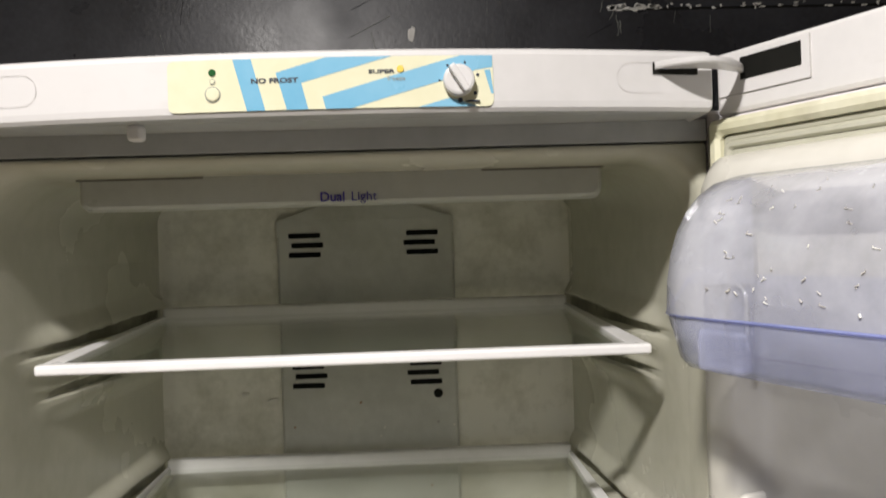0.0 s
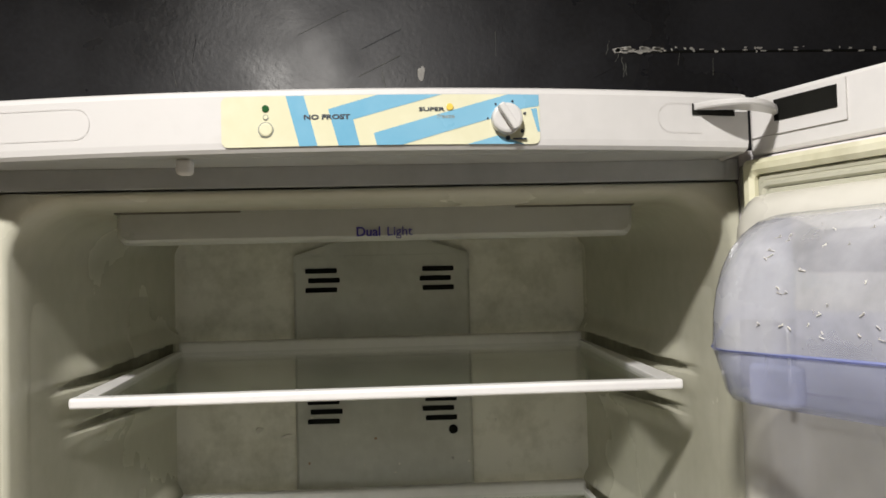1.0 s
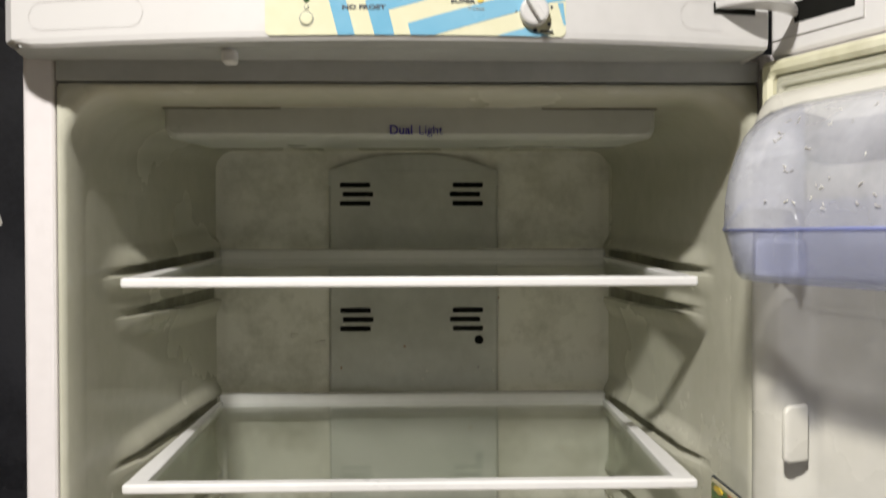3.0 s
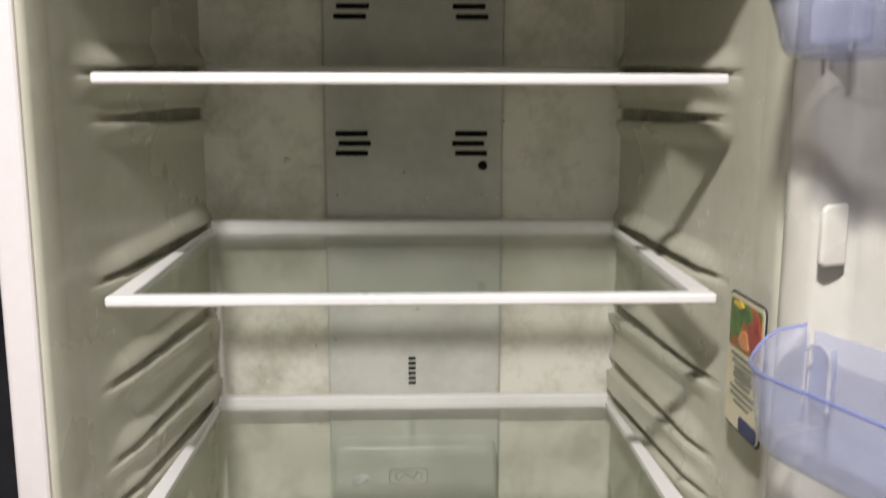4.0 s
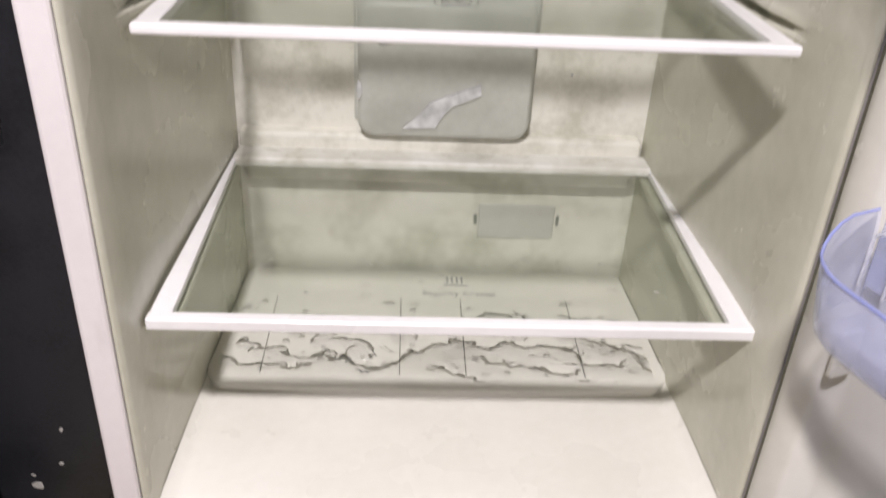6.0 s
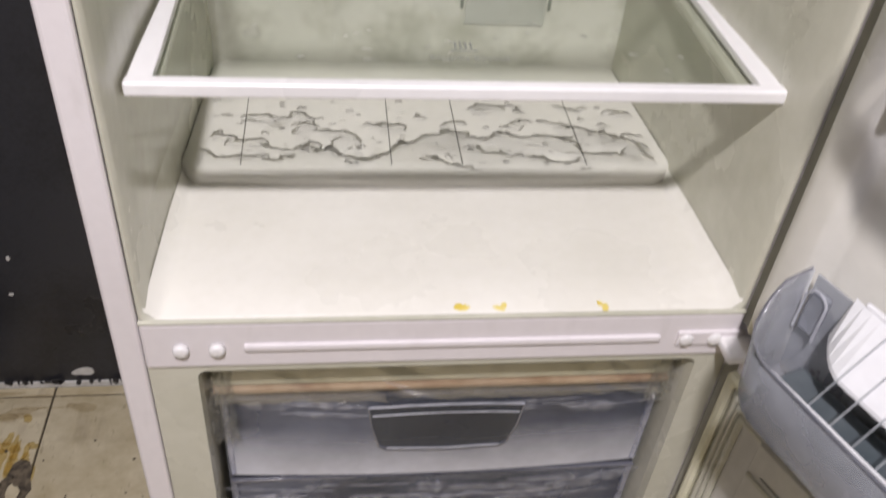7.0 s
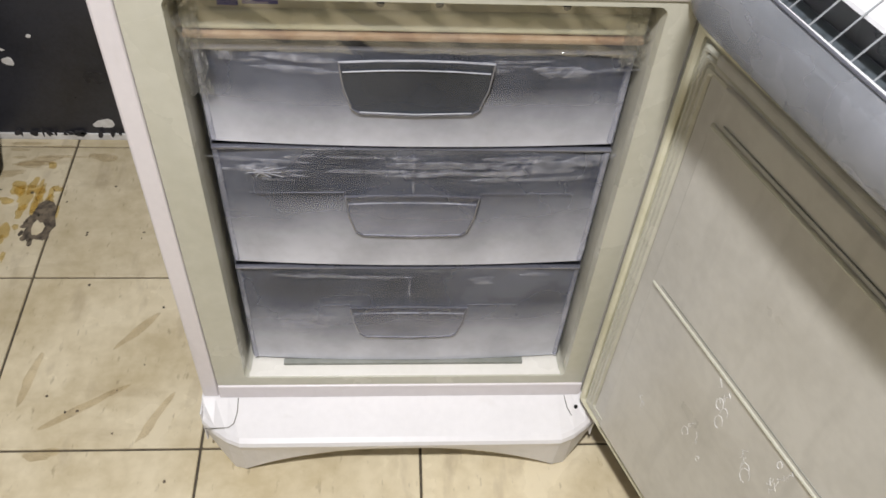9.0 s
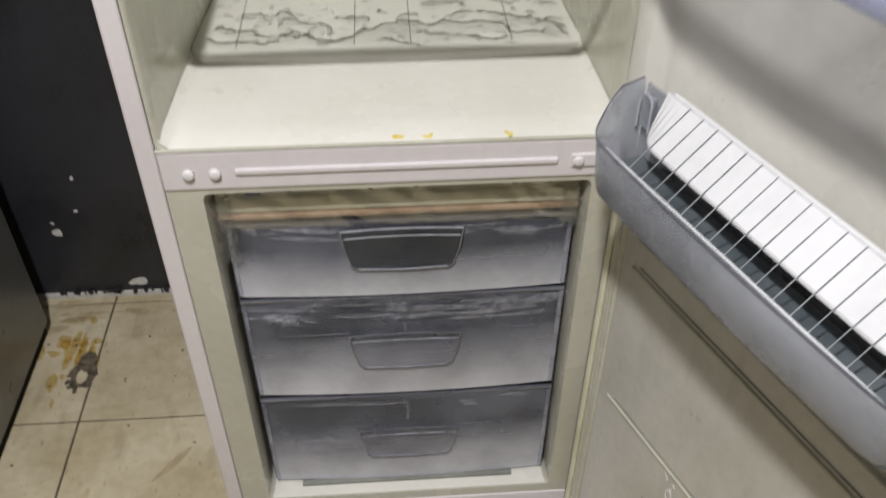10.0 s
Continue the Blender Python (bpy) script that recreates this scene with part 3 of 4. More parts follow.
# shelf grooves: height at the back, rise towards the front, where they begin, whether a shelf lies in them
GROOVES = ((1.7135, -0.008, 0.075, 1.0), (1.668, 0.0, 0.10, 0.7), (1.534, -0.001, 0.085, 1.0), (1.4355, 0.004, 0.09, 0.8), (1.364, 0.005, 0.09, 0.8), (1.3215, 0.010, 0.09, 1.0))


def moulding(y, z):
    """How far the moulded side wall stands out at depth y and height z."""
    d = 0.0
    for zb, lift, y0, k in GROOVES:
        zc = zb + lift * (0.41 - y) / 0.33
        fade = smooth_step((y - y0) / 0.075)
        half = 0.0035 + 0.0045 * smooth_step((y - y0) / 0.30)
        if z <= zc - half:
            d += 0.0112 * k * fade * smooth_step(1 - (zc - half - z - 0.004) / 0.020)
        elif z >= zc + half:
            d += 0.0080 * k * fade * smooth_step(1 - (z - zc - half - 0.002) / 0.020)
    return min(d, 0.0125)


zs = sorted({round(0.925 + 0.0125 * i, 4) for i in range(70)} | {round(zb + 0.0016 * i, 4) for zb, _, _, _ in GROOVES for i in range(-19, 20)})
ys = [0.02 + 0.39 * i / 48 for i in range(49)]
for sgn in (-1, 1):
    rows = []
    for z in zs:
        rim = smooth_step((z - 0.93) / 0.03) * smooth_step((1.79 - z) / 0.03)
        rows.append([(sgn * (wall_x(y) + 0.0006 - 0.0014 * rim * smooth_step((y - 0.02) / 0.04) - moulding(y, z)), y, z) for y in ys])
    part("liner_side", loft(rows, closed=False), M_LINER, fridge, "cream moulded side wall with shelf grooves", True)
    # dark strips put the deep shade of each groove into the colour
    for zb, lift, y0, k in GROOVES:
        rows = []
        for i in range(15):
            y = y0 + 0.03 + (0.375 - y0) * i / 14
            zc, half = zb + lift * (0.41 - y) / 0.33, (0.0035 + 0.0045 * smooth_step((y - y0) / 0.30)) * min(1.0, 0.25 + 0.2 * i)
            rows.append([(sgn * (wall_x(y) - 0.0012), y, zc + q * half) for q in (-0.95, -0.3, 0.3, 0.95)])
        part("groove_dirt", loft(rows, closed=False), M_GROOVESHADE, fridge, "dark strip painted as the groove's shade", True)
for sgn in (-1, 1):
    for z in (1.069,):
        x0, x1 = sorted((sgn * 0.266, sgn * 0.240))
        part("shelf_ledge", box(x0, x1, 0.07, 0.42, z - 0.012, z - 0.0005, 0.004), M_LINER, fridge)
rows = []
for y, z in ((0.1950, 0.880), (0.1945, 0.890), (0.1962, 0.8955), (0.2010, 0.8990), (0.210, 0.900), (0.24, 0.9002), (0.33, 0.9008), (0.43, 0.9015)):
    w = wall_x(y) - 0.0012
    rows.append([(x, y - 0.006 * (1 - (x / 0.26) ** 2) * (1 if y < 0.24 else 0) + 0.014 * max(0.0, (abs(x) - w + 0.020) / 0.020) ** 2 * (y < 0.215), z) for x in [w * (i / 30 - 1) for i in range(61)]])
part("liner_step", loft(rows, closed=False), M_FLOORLINER, fridge, "raised wet step over the compressor", True)
for x in (-0.200, -0.045, 0.03, 0.165):
    part("step_groove", box(x - 0.0005, x + 0.0005, 0.206, 0.40, 0.8995, 0.9010, 0.0001), M_SEAM, fridge)
# ledge that carries the rear of the wide shelf
part("back_ledge", box(-0.243, 0.243, 0.404, 0.44, 1.078, 1.103, 0.006, 3), M_LINERDIRT, fridge, "grimy cream ledge")
part("back_rail", box(-0.238, 0.238, 0.4155, 0.44, 1.035, 1.062, 0.004, 3), M_LINERDIRT, fridge)
# duct cover with vents
loops = []
for y, d in ((0.430, 0.0), (0.4200, 0.0), (0.4175, 0.003)):
    loops.append([(x, y, z) for x, z in ring(-0.106 + d, 0.106 - d, 1.115 + d, 1.822 - d, 0.006, 5)])
duct = part("duct_cover", loft(loops, False, True), M_DUCT, fridge, "grey moulded air duct cover")
arch = [(x, 0.4178, 1.819 + 0.022 * (1 - (x / 0.106) ** 2)) for x in [-0.106 + 0.212 * i / 16 for i in range(17)]]
part("duct_crown", loft([[(x, 0.430, 1.80) for x, y, z in arch], [(x, 0.4178, 1.80) for x, y, z in arch], arch, [(x, 0.43, z) for x, y, z in arch]], closed=False), M_DUCT, fridge)
part("duct_foot", loft([[(x, y, z) for x, z in ring(-0.102 + d, 0.102 - d, 1.105 + d, 1.27 - d, 0.018, 5)] for y, d in ((0.425, 0.0), (0.394, 0.002), (0.389, 0.007))], False, True), M_DUCT, fridge, "deeper grey foot of the duct", True)
for z in (1.790, 1.633):
    for cx in (-0.073, 0.068):
        for i, dx in ((0, 0), (1, 0.0035 if cx < 0 else -0.0035), (2, 0)):
            zz = z + 0.0115 - 0.0115 * i
            part("vent_slot", loft([[(x, 0.4166, q) for x, q in ring(cx - 0.019 + dx, cx + 0.019 + dx, zz - 0.0030, zz + 0.0030, 0.0012, 3)]], True), M_DARK, duct)
part("sensor_hole", cyl((0.082, 0.4172, 1.607), (0, -1, 0), 0.0055, 0.0006, 18), M_DARK, duct)
for i in range(6):
    z = 1.3368 + 0.0063 * i
    part("vent_slot", box(-0.0075, 0.0015, 0.4160, 0.4170, z, z + 0.0035, 0.0003), M_DARK, duct)
# lamp housing
loops = [[(x, y, z) for x, z in ring(-0.208 + d, 0.208 - d, z0, z1, 0.007, 4)] for y, d, z0, z1 in ((0.20, 0.0, 1.826, 1.852), (0.072, 0.0, 1.8206, 1.852), (0.063, 0.001, 1.8222, 1.8513), (0.060, 0.004, 1.8243, 1.8492))]
lamp = part("lamp_housing", loft(loops, True, True), M_LAMPCOVER, fridge, "unlit milky plastic lamp housing")
for sgn in (-1, 1):
    x0, x1 = sorted((sgn * 0.2085, sgn * 0.110))
    part("lamp_slot", box(x0, x1, 0.0590, 0.072, 1.8445, 1.8510, 0.0005), M_SEAM, lamp)
letters("dual_lettering", "Dual", 0.0106, pose(-0.0090, 0.0592, 1.8270, 90), M_INKBLUE, lamp, "bold violet letters", bold=0.0002)
letters("light_lettering", "Light", 0.0106, pose(0.0159, 0.0592, 1.8270, 90), M_INKBLUE, lamp, "thin violet letters")
for x0, x1 in ((0.046, 0.050), (0.152, 0.156)):
    part("clip_mark", box(x0, x1, 0.4205, 0.4225, 0.976, 0.990, 0.0008), M_INKGREY, fridge)
part("drain_plate", box(0.052, 0.150, 0.4212, 0.4250, 0.955, 1.005, 0.002), M_DUCT, fridge)

# middle bar
bar = part("middle_bar", box(-0.2725, 0.2725, -0.003, 0.03, 0.8245, 0.8795, 0.003), M_WHITE, fridge, "white steel bar between the two rooms")
part("bar_rib", box(-0.186, 0.196, -0.0065, 0.0, 0.8465, 0.8545, 0.002), M_WHITE, bar)
for x in (-0.240, -0.209, 0.221, 0.249):
    part("bolt_cap", cyl((x, -0.003, 0.849), (0, -1, 0), 0.0072, 0.006, 20, 0.003), M_COVER, bar, "round white cap", True)
part("hinge_plate", box(0.212, 0.2755, -0.006, -0.002, 0.8415, 0.8585, 0.001), M_WHITE, bar)
part("hinge_arm", box(0.252, 0.300, -0.034, -0.004, 0.843, 0.853, 0.003), M_COVER, bar, "white hinge arm")
part("liner_sill", box(-0.2725, 0.2725, -0.004, 0.006, 0.8796, 0.8822, 0.001), M_LINER, fridge)

# freezer room
loops = []
for y, x0, x1, z0, z1, r in ((0.006, -0.2725, 0.2725, 0.157, 0.8244, 0.002), (0.0, -0.2720, 0.2720, 0.1575, 0.8240, 0.002), (0.0, -0.230, 0.242, 0.177, 0.817, 0.009), (0.012, -0.2285, 0.2405, 0.178, 0.8155, 0.009),
                             (0.40, -0.222, 0.234, 0.180, 0.812, 0.009)):
    loops.append([(x, y, z) for x, z in ring(x0, x1, z0, z1, r, 4)])
part("freezer_frame", loft(loops[:4]), M_LINER, fridge, "cream freezer front frame")
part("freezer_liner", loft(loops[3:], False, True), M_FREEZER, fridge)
part("freezer_base", box(-0.224, 0.236, 0.002, 0.30, 0.172, 0.1785, 0.001), M_FLOORLINER, fridge)
part("sill_bar", box(-0.2725, 0.2725, -0.003, 0.02, 0.126, 0.1572, 0.002), M_WHITE, fridge, "white sill bar")
lid = part("evaporator_lid", box(-0.226, 0.238, 0.03, 0.36, 0.762, 0.813, 0.006), M_EVAP, fridge, "dirty cream lid over the top drawer")
part("lid_edge", box(-0.224, 0.236, 0.024, 0.05, 0.755, 0.762, 0.002), M_RUST, lid, "rust brown lower edge")
rnd = random.Random(88)
part("lid_roll", box(-0.2245, 0.2365, 0.0265, 0.040, 0.7635, 0.7885, 0.005, 4), M_GASKET, lid, "pale cream rolled edge")
wave = [(rnd.uniform(0, 6.28), rnd.uniform(30, 190), rnd.uniform(0.0003, 0.0010)) for k in range(11)]
bm = bmesh.new()
rows = [[bm.verts.new((-0.222 + 0.456 * i / 90, 0.0205 + 0.006 * (q / 10) ** 2 + sum(h * math.sin(p + f * (0.456 * i / 90) + 0.9 * q) for p, f, h in wave), 0.744 + 0.055 * q / 10)) for i in range(91)] for q in range(11)]
for lo, hi in zip(rows, rows[1:]):
    for i in range(90):
        bm.faces.new((lo[i], lo[i + 1], hi[i + 1], hi[i]))
part("plastic_film", bm, M_FILM, lid, "clear crinkled plastic film", True)
for sx, z0, seed in ((-0.2275, 0.690, 0.0), (0.2125, 0.735, 2.0)):
    bm = bmesh.new()
    rows = [[bm.verts.new((sx + 0.024 * i / 12 + 0.002 * math.sin(4 * q / 5 + seed), 0.0185 + 0.0022 * math.sin(1.9 * i + 0.8 * q + seed) + 0.0018 * math.sin(2.7 * q - 0.9 * i), z0 + (0.812 - z0) * q / 30)) for i in range(13)] for q in range(31)]
    for lo, hi in zip(rows, rows[1:]):
        for i in range(12):
            bm.faces.new((lo[i], lo[i + 1], hi[i + 1], hi[i]))
    part("film_edge", bm, M_FILM, lid, "crumpled edge of the film", False)
for x in (-0.03, 0.027, 0.152):
    part("screw_hole", cyl((x, 0.0302, 0.796), (0, -1, 0), 0.004, 0.0012, 14), M_DARK, lid)
part("writing_bar", box(-0.186, -0.166, 0.0285, 0.0305, 0.791, 0.801, 0.0005), M_INKBLUE, lid)
part("writing_bar", box(-0.162, -0.128, 0.0285, 0.0305, 0.793, 0.799, 0.0005), M_INKBLUE, lid)

# plinth with arched lower edge
PX = [-0.300 + 0.600 * i / 30 for i in range(31)]


def plinth_front(x):
    a = abs(x)
    return -0.072 if a < 0.235 else -0.072 + 0.042 * ((a - 0.235) / 0.065) ** 1.6


def plinth_low(x):
    a = abs(x)
    if a > 0.262:
        return 0.012 + 0.035 * (a - 0.262) / 0.038
    return 0.0 if a > 0.250 else 0.072 * (1 - (a / 0.250) ** 2) ** 0.8


rows = [[(x, 0.03, 0.1265) for x in PX], [(x, -0.002, 0.1262) for x in PX], [(x, plinth_front(x) + 0.010, 0.110) for x in PX], [(x, plinth_front(x) + 0.003, 0.106) for x in PX],
        [(x, plinth_front(x), 0.100) for x in PX], [(x, plinth_front(x) + 0.004, max(0.085, plinth_low(x) + 0.004)) for x in PX], [(x, plinth_front(x) + 0.012, plinth_low(x)) for x in PX], [(x, plinth_front(x) + 0.03, plinth_low(x)) for x in PX],
        [(x, 0.03, plinth_low(x)) for x in PX]]
plinth = part("plinth", loft(rows, closed=False), M_COVER, fridge, "white bowed plinth with arched lower edge")
for sgn in (-1, 1):
    part("plinth_cap", box(*sorted((sgn * 0.2995, sgn * 0.2972)), -0.03, 0.03, 0.05, 0.126, 0.001), M_COVER, plinth)
for pts in ([(-0.2455, -0.003), (-0.2455, -0.024), (-0.249, -0.040), (-0.257, -0.0465), (-0.292, -0.0475)], [(0.249, -0.004), (0.252, -0.022), (0.258, -0.034)]):
    part("plinth_joint", tube([(x, y, 0.1262 + 0.27 * y + 0.001) for x, y in pts], 0.0007, 6), M_SEAM, plinth)
part("plinth_screw", cyl((0.266, -0.02, 0.119), (0, 0, 1), 0.003, 0.0025, 12), M_DARK, plinth)
for x in (-0.255, 0.255):
    for y in (0.05, 0.58):
        part("foot", cyl((x, y, 0.0), (0, 0, 1), 0.02, 0.126, 16), M_DARK, fridge)
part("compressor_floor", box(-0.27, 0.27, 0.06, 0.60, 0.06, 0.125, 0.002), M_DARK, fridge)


# ---- doors ----
def door(name, z0, z1, label, edge=0.012):
    body = part(name, box(-0.0200, 0.552, -0.062, -0.0005, z0, z1, 0.006, 3, f=door_at), M_WHITE, fridge, label)
    # added strip whose grey stands for the shade between door and cabinet
    part("hinge_edge", box(-0.037, -0.0195, -0.060, -0.006, z0 + 0.004, z1 - 0.004, 0.002, f=door_at), M_HINGESIDE, body, "hinge side of the door, darkened as the shaded gap")
    zt0, zt1 = z0 + 0.012, z1 - edge
    # the second ring's darker cream paints the shade between the lips
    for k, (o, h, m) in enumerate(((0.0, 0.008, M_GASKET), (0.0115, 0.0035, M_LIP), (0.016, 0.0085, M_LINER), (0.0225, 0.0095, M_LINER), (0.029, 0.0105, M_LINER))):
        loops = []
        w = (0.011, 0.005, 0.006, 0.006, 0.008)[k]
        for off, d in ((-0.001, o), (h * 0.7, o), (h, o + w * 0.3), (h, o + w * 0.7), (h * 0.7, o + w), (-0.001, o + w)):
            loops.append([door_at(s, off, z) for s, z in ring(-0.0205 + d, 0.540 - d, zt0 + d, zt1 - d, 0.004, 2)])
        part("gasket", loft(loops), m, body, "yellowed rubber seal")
    return body


upper = door("upper_door", 0.862, 1.872, "white upper door with yellowed seal", 0.0035)
cap = part("door_cap", box(-0.0205, 0.552, -0.060, -0.002, 1.8725, 1.9165, 0.003, f=door_at), M_COVER, upper, "white plastic cap with a hinge slot")
part("cap_slot", box(0.004, 0.058, -0.006, -0.0012, 1.8945, 1.910, 0.0005, f=door_at), M_DARK, cap)
part("cap_plate", box(-0.018, 0.066, -0.004, -0.0008, 1.8850, 1.8854, 0.0001, f=door_at), M_OUTLINE, cap)
part("cap_plate", box(0.0657, 0.0661, -0.004, -0.0008, 1.8855, 1.9130, 0.0001, f=door_at), M_OUTLINE, cap)
LINER_S = -0.010
prof = [(-0.006, 0.000), (-0.003, 0.018), (0.004, 0.028), (0.012, 0.031), (0.030, 0.031), (0.036, 0.027), (0.040, 0.014), (0.048, 0.010)]
part("door_liner", loft([[door_at(s, off, z) for s, z in ring(a + LINER_S, 0.506 - a, 0.892 + a, 1.838 - a, 0.022, 5)] for a, off in prof], False, True), M_DOORLINER, upper, "cream moulded door liner", True)
for z in (1.60, 1.345, 1.16):
    loops = []
    for off, d in ((0.02, 0.0), (0.0350, 0.0), (0.0375, 0.0008), (0.0392, 0.0022), (0.0398, 0.0040)):
        loops.append([door_at(s, off, q) for s, q in ring(0.0345 + d * 0.3, 0.0395 - d * 0.3, z - 0.020 + d, z + 0.020 - d * 1.6, 0.0024 - d * 0.30, 5)])
    part("bin_peg", loft(loops, False, True), M_DOORLINER, upper, smooth=True)

lower = door("lower_door", 0.135, 0.832, "white lower door with scuffed grey-cream liner")
for k, (z0, z1, off) in enumerate(((0.175, 0.5104, 0.0150), (0.5106, 0.7474, 0.0158), (0.7476, 0.790, 0.0150))):
    part("liner_panel", box(0.044, 0.462, -0.002, off, z0, z1, 0.0012, 2, f=door_at), M_LOWLINER, lower)
part("liner_field", box(0.016, 0.512, -0.002, 0.009, 0.162, 0.806, 0.006, 3, f=door_at), M_LOWLINER, lower)
for z in (0.5105, 0.7475):
    part("liner_ridge", box(0.045, 0.461, 0.006, 0.0180, z - 0.0026, z + 0.0026, 0.0022, f=door_at), M_LINER, lower)
rnd = random.Random(11)
for k in range(26):
    cs, cz = rnd.choice(((0.099, 0.323), (0.178, 0.379), (0.188, 0.335), (0.19, 0.470), (0.292, 0.462), (0.255, 0.43)))
    s0, z0, a = cs + rnd.gauss(0, 0.010), cz + rnd.gauss(0, 0.016), rnd.uniform(0.002, 0.007)
    if k % 3:
        pts = [(s0 + 0.004 * math.sin(2.1 * i + k) * (i % 2), 0.0154, z0 + 0.004 * i) for i in range(rnd.randint(3, 7))]
    else:
        pts = [(s0 + a * math.cos(i * 0.75), 0.0154, z0 + 1.8 * a * math.sin(i * 0.75)) for i in range(rnd.randint(5, 9))]
    part("scuff", tube([door_at(*q) for q in pts], rnd.uniform(0.0003, 0.0006), 5), M_CHIP, lower)
dark_line = lambda z: box(0.060, 0.461, 0.0148, 0.0164, z - 0.0007, z + 0.0007, 0.0003, f=door_at)
for z in (0.5185, 0.7565):
    part("liner_groove", dark_line(z), M_INKGREY, lower, "fine dark groove")

# curved hinge arm that joins cover and door
loops = []
for i in range(17):
    t = i / 16
    x, bow = 0.2165 + 0.0665 * t, math.sin(math.pi * t) ** 0.8
    y = -0.060 + 0.017 * t
    yo, yi = y - 0.004 - 0.026 * bow, y + 0.003 - 0.012 * bow
    loops.append([(x, yi, 1.8990), (x, yi, 1.9030), (x, yo + 0.001, 1.9034), (x, yo, 1.9022), (x, yo, 1.9000), (x, yo + 0.001, 1.8988)])
part("hinge_link", loft(loops, True, True), M_TOP, fridge, "curved white hinge link")


# ---- glass shelves ----
def glass_shelf(z, hw, y0, y1, side, label, taper=0.0, rise=0.0, back=0.014, rear=0.005, soiled=False, lip=0.0085):
    """White-trimmed glass shelf; it narrows by taper and climbs by rise towards the back."""
    sh = empty("glass_shelf", label, "shelf", "fridge shelves")
    part("front_trim", box(-hw, hw, y0, y0 + 0.013, z - lip, z, 0.0025, 3), M_SHELF, sh, "white plastic front trim")
    for sgn in (-1, 1):
        b = box(0, 1, 0, 1, 0, 1, 0)
        bmesh.ops.bevel(b, geom=b.edges[:], offset=0.12, segments=2, affect="EDGES", profile=0.5)
        for v in b.verts:
            w = side + (rear - side) * v.co.y
            yy = y0 + 0.004 + v.co.y * (y1 - y0 - 0.006)
            v.co = Vector((sgn * (hw - 0.0005 - w * v.co.x), yy, z - 0.0080 + 0.0080 * v.co.z))
        part("side_trim", b, M_SHELF, sh)
    part("back_trim", box(-hw + 0.002, hw - 0.002, y1 - back, y1, z - 0.009, z + (0.003 if soiled else 0.009), 0.003, 3), M_SHELFDIRT if soiled else M_SHELF, sh, "raised white back trim")
    part("pane", box(-hw + 0.003, hw - 0.003, y0 + 0.008, y1 - 0.008, z - 0.0065, z - 0.0025, 0.0005), M_GLASS, sh, "greenish smeared glass")
    for ob in sh.children:
        for v in ob.data.vertices:
            q = (v.co.y - y0) / (y1 - y0)
            v.co.x *= 1 - taper * q
            v.co.z += rise * q
    return sh


glass_shelf(1.704, 0.2385, 0.04, 0.404, 0.018, "glass shelf with white plastic trim, topmost under the lamp", 0.0, 0.009)
glass_shelf(1.5345, 0.2385, 0.04, 0.404, 0.018, "smeared glass shelf with white plastic trim", 0.0, 0.002)
sh3 = glass_shelf(1.340, 0.2385, 0.04, 0.404, 0.018, "glass shelf with white trim and a printed square mark", 0.0, -0.019)
sh4 = glass_shelf(1.081, 0.2665, 0.052, 0.408, 0.021, "wide glass shelf with white trim, water drops and printed words", 0.07, 0.0, 0.036, 0.004, True, 0.0125)
sh4.location.x = 0.0025
letters("security_lettering", "Security Crystal", 0.0105, pose(0.005, 0.104, 1.0792), M_INKGREY, sh4, "faint grey printed words", 0.0001, wide=1.0)
for k in range(4):
    part("print_mark", box(-0.006 + 0.0045 * k, -0.004 + 0.0045 * k, 0.122, 0.132, 1.0786, 1.0793, 0.0001), M_INKGREY, sh4)
part("print_mark", box(-0.009, 0.014, 0.1175, 0.1190, 1.0786, 1.0793, 0.0001), M_INKGREY, sh4)
for a, b in ((0.0, 0.0), (0.006, 0.006)):
    lp = [(x, y, 1.3325) for x, y in ring(-0.024 + a, 0.012 - a, 0.142 + b, 0.175 - b, 0.006, 3)]
    part("print_mark", tube(lp + lp[:1], 0.0006, 5), M_INKGREY, sh3)
part("print_mark", tube([(-0.014, 0.152, 1.3325), (-0.010, 0.166, 1.3325), (-0.002, 0.152, 1.3325), (0.002, 0.166, 1.3325)], 0.0006, 5), M_INKGREY, sh3)


# ---- water, spills and stains ----
def on_glass(z):
    return lambda u, v, h: (u, v, z + h)


water = empty("water_puddle", "clear water lying on the cream step at the bottom", "water", kind="stuff")
rnd = random.Random(3)


def film_depth(x, y):
    """Height of the water lying on the step; below zero it is dry."""
    n = noise.noise(Vector((x * 24, y * 42, 3.1))) + 0.40 * noise.noise(Vector((x * 60, y * 90, 7.7))) + 0.25 * noise.noise(Vector((x * 150, y * 190, 1.3)))
    return 0.85 * n + 0.36 - 6.0 * abs(y - 0.212) - 0.20 * smooth_step((-x - 0.14) / 0.06)


bm = bmesh.new()
rows = []
for j in range(75):
    y = 0.200 + 0.0022 * j
    rows.append([bm.verts.new((x, y - 0.005 * (1 - (x / 0.26) ** 2) * (y < 0.24), 0.8990 + 0.0012 * smooth_step((y - 0.200) / 0.012) + 0.0034 * math.tanh(8.0 * film_depth(x, y)) + 0.0004 * noise.noise(Vector((x * 260, y * 260, 5.0))))) for x in [-0.245 + 0.0022 * i for i in range(223)]])
for lo, hi in zip(rows, rows[1:]):
    for i in range(222):
        if max(v.co.z for v in (lo[i], lo[i + 1], hi[i + 1], hi[i])) > 0.8992:
            bm.faces.new((lo[i], lo[i + 1], hi[i + 1], hi[i]))
bmesh.ops.delete(bm, geom=[v for v in bm.verts if not v.link_faces], context="VERTS")
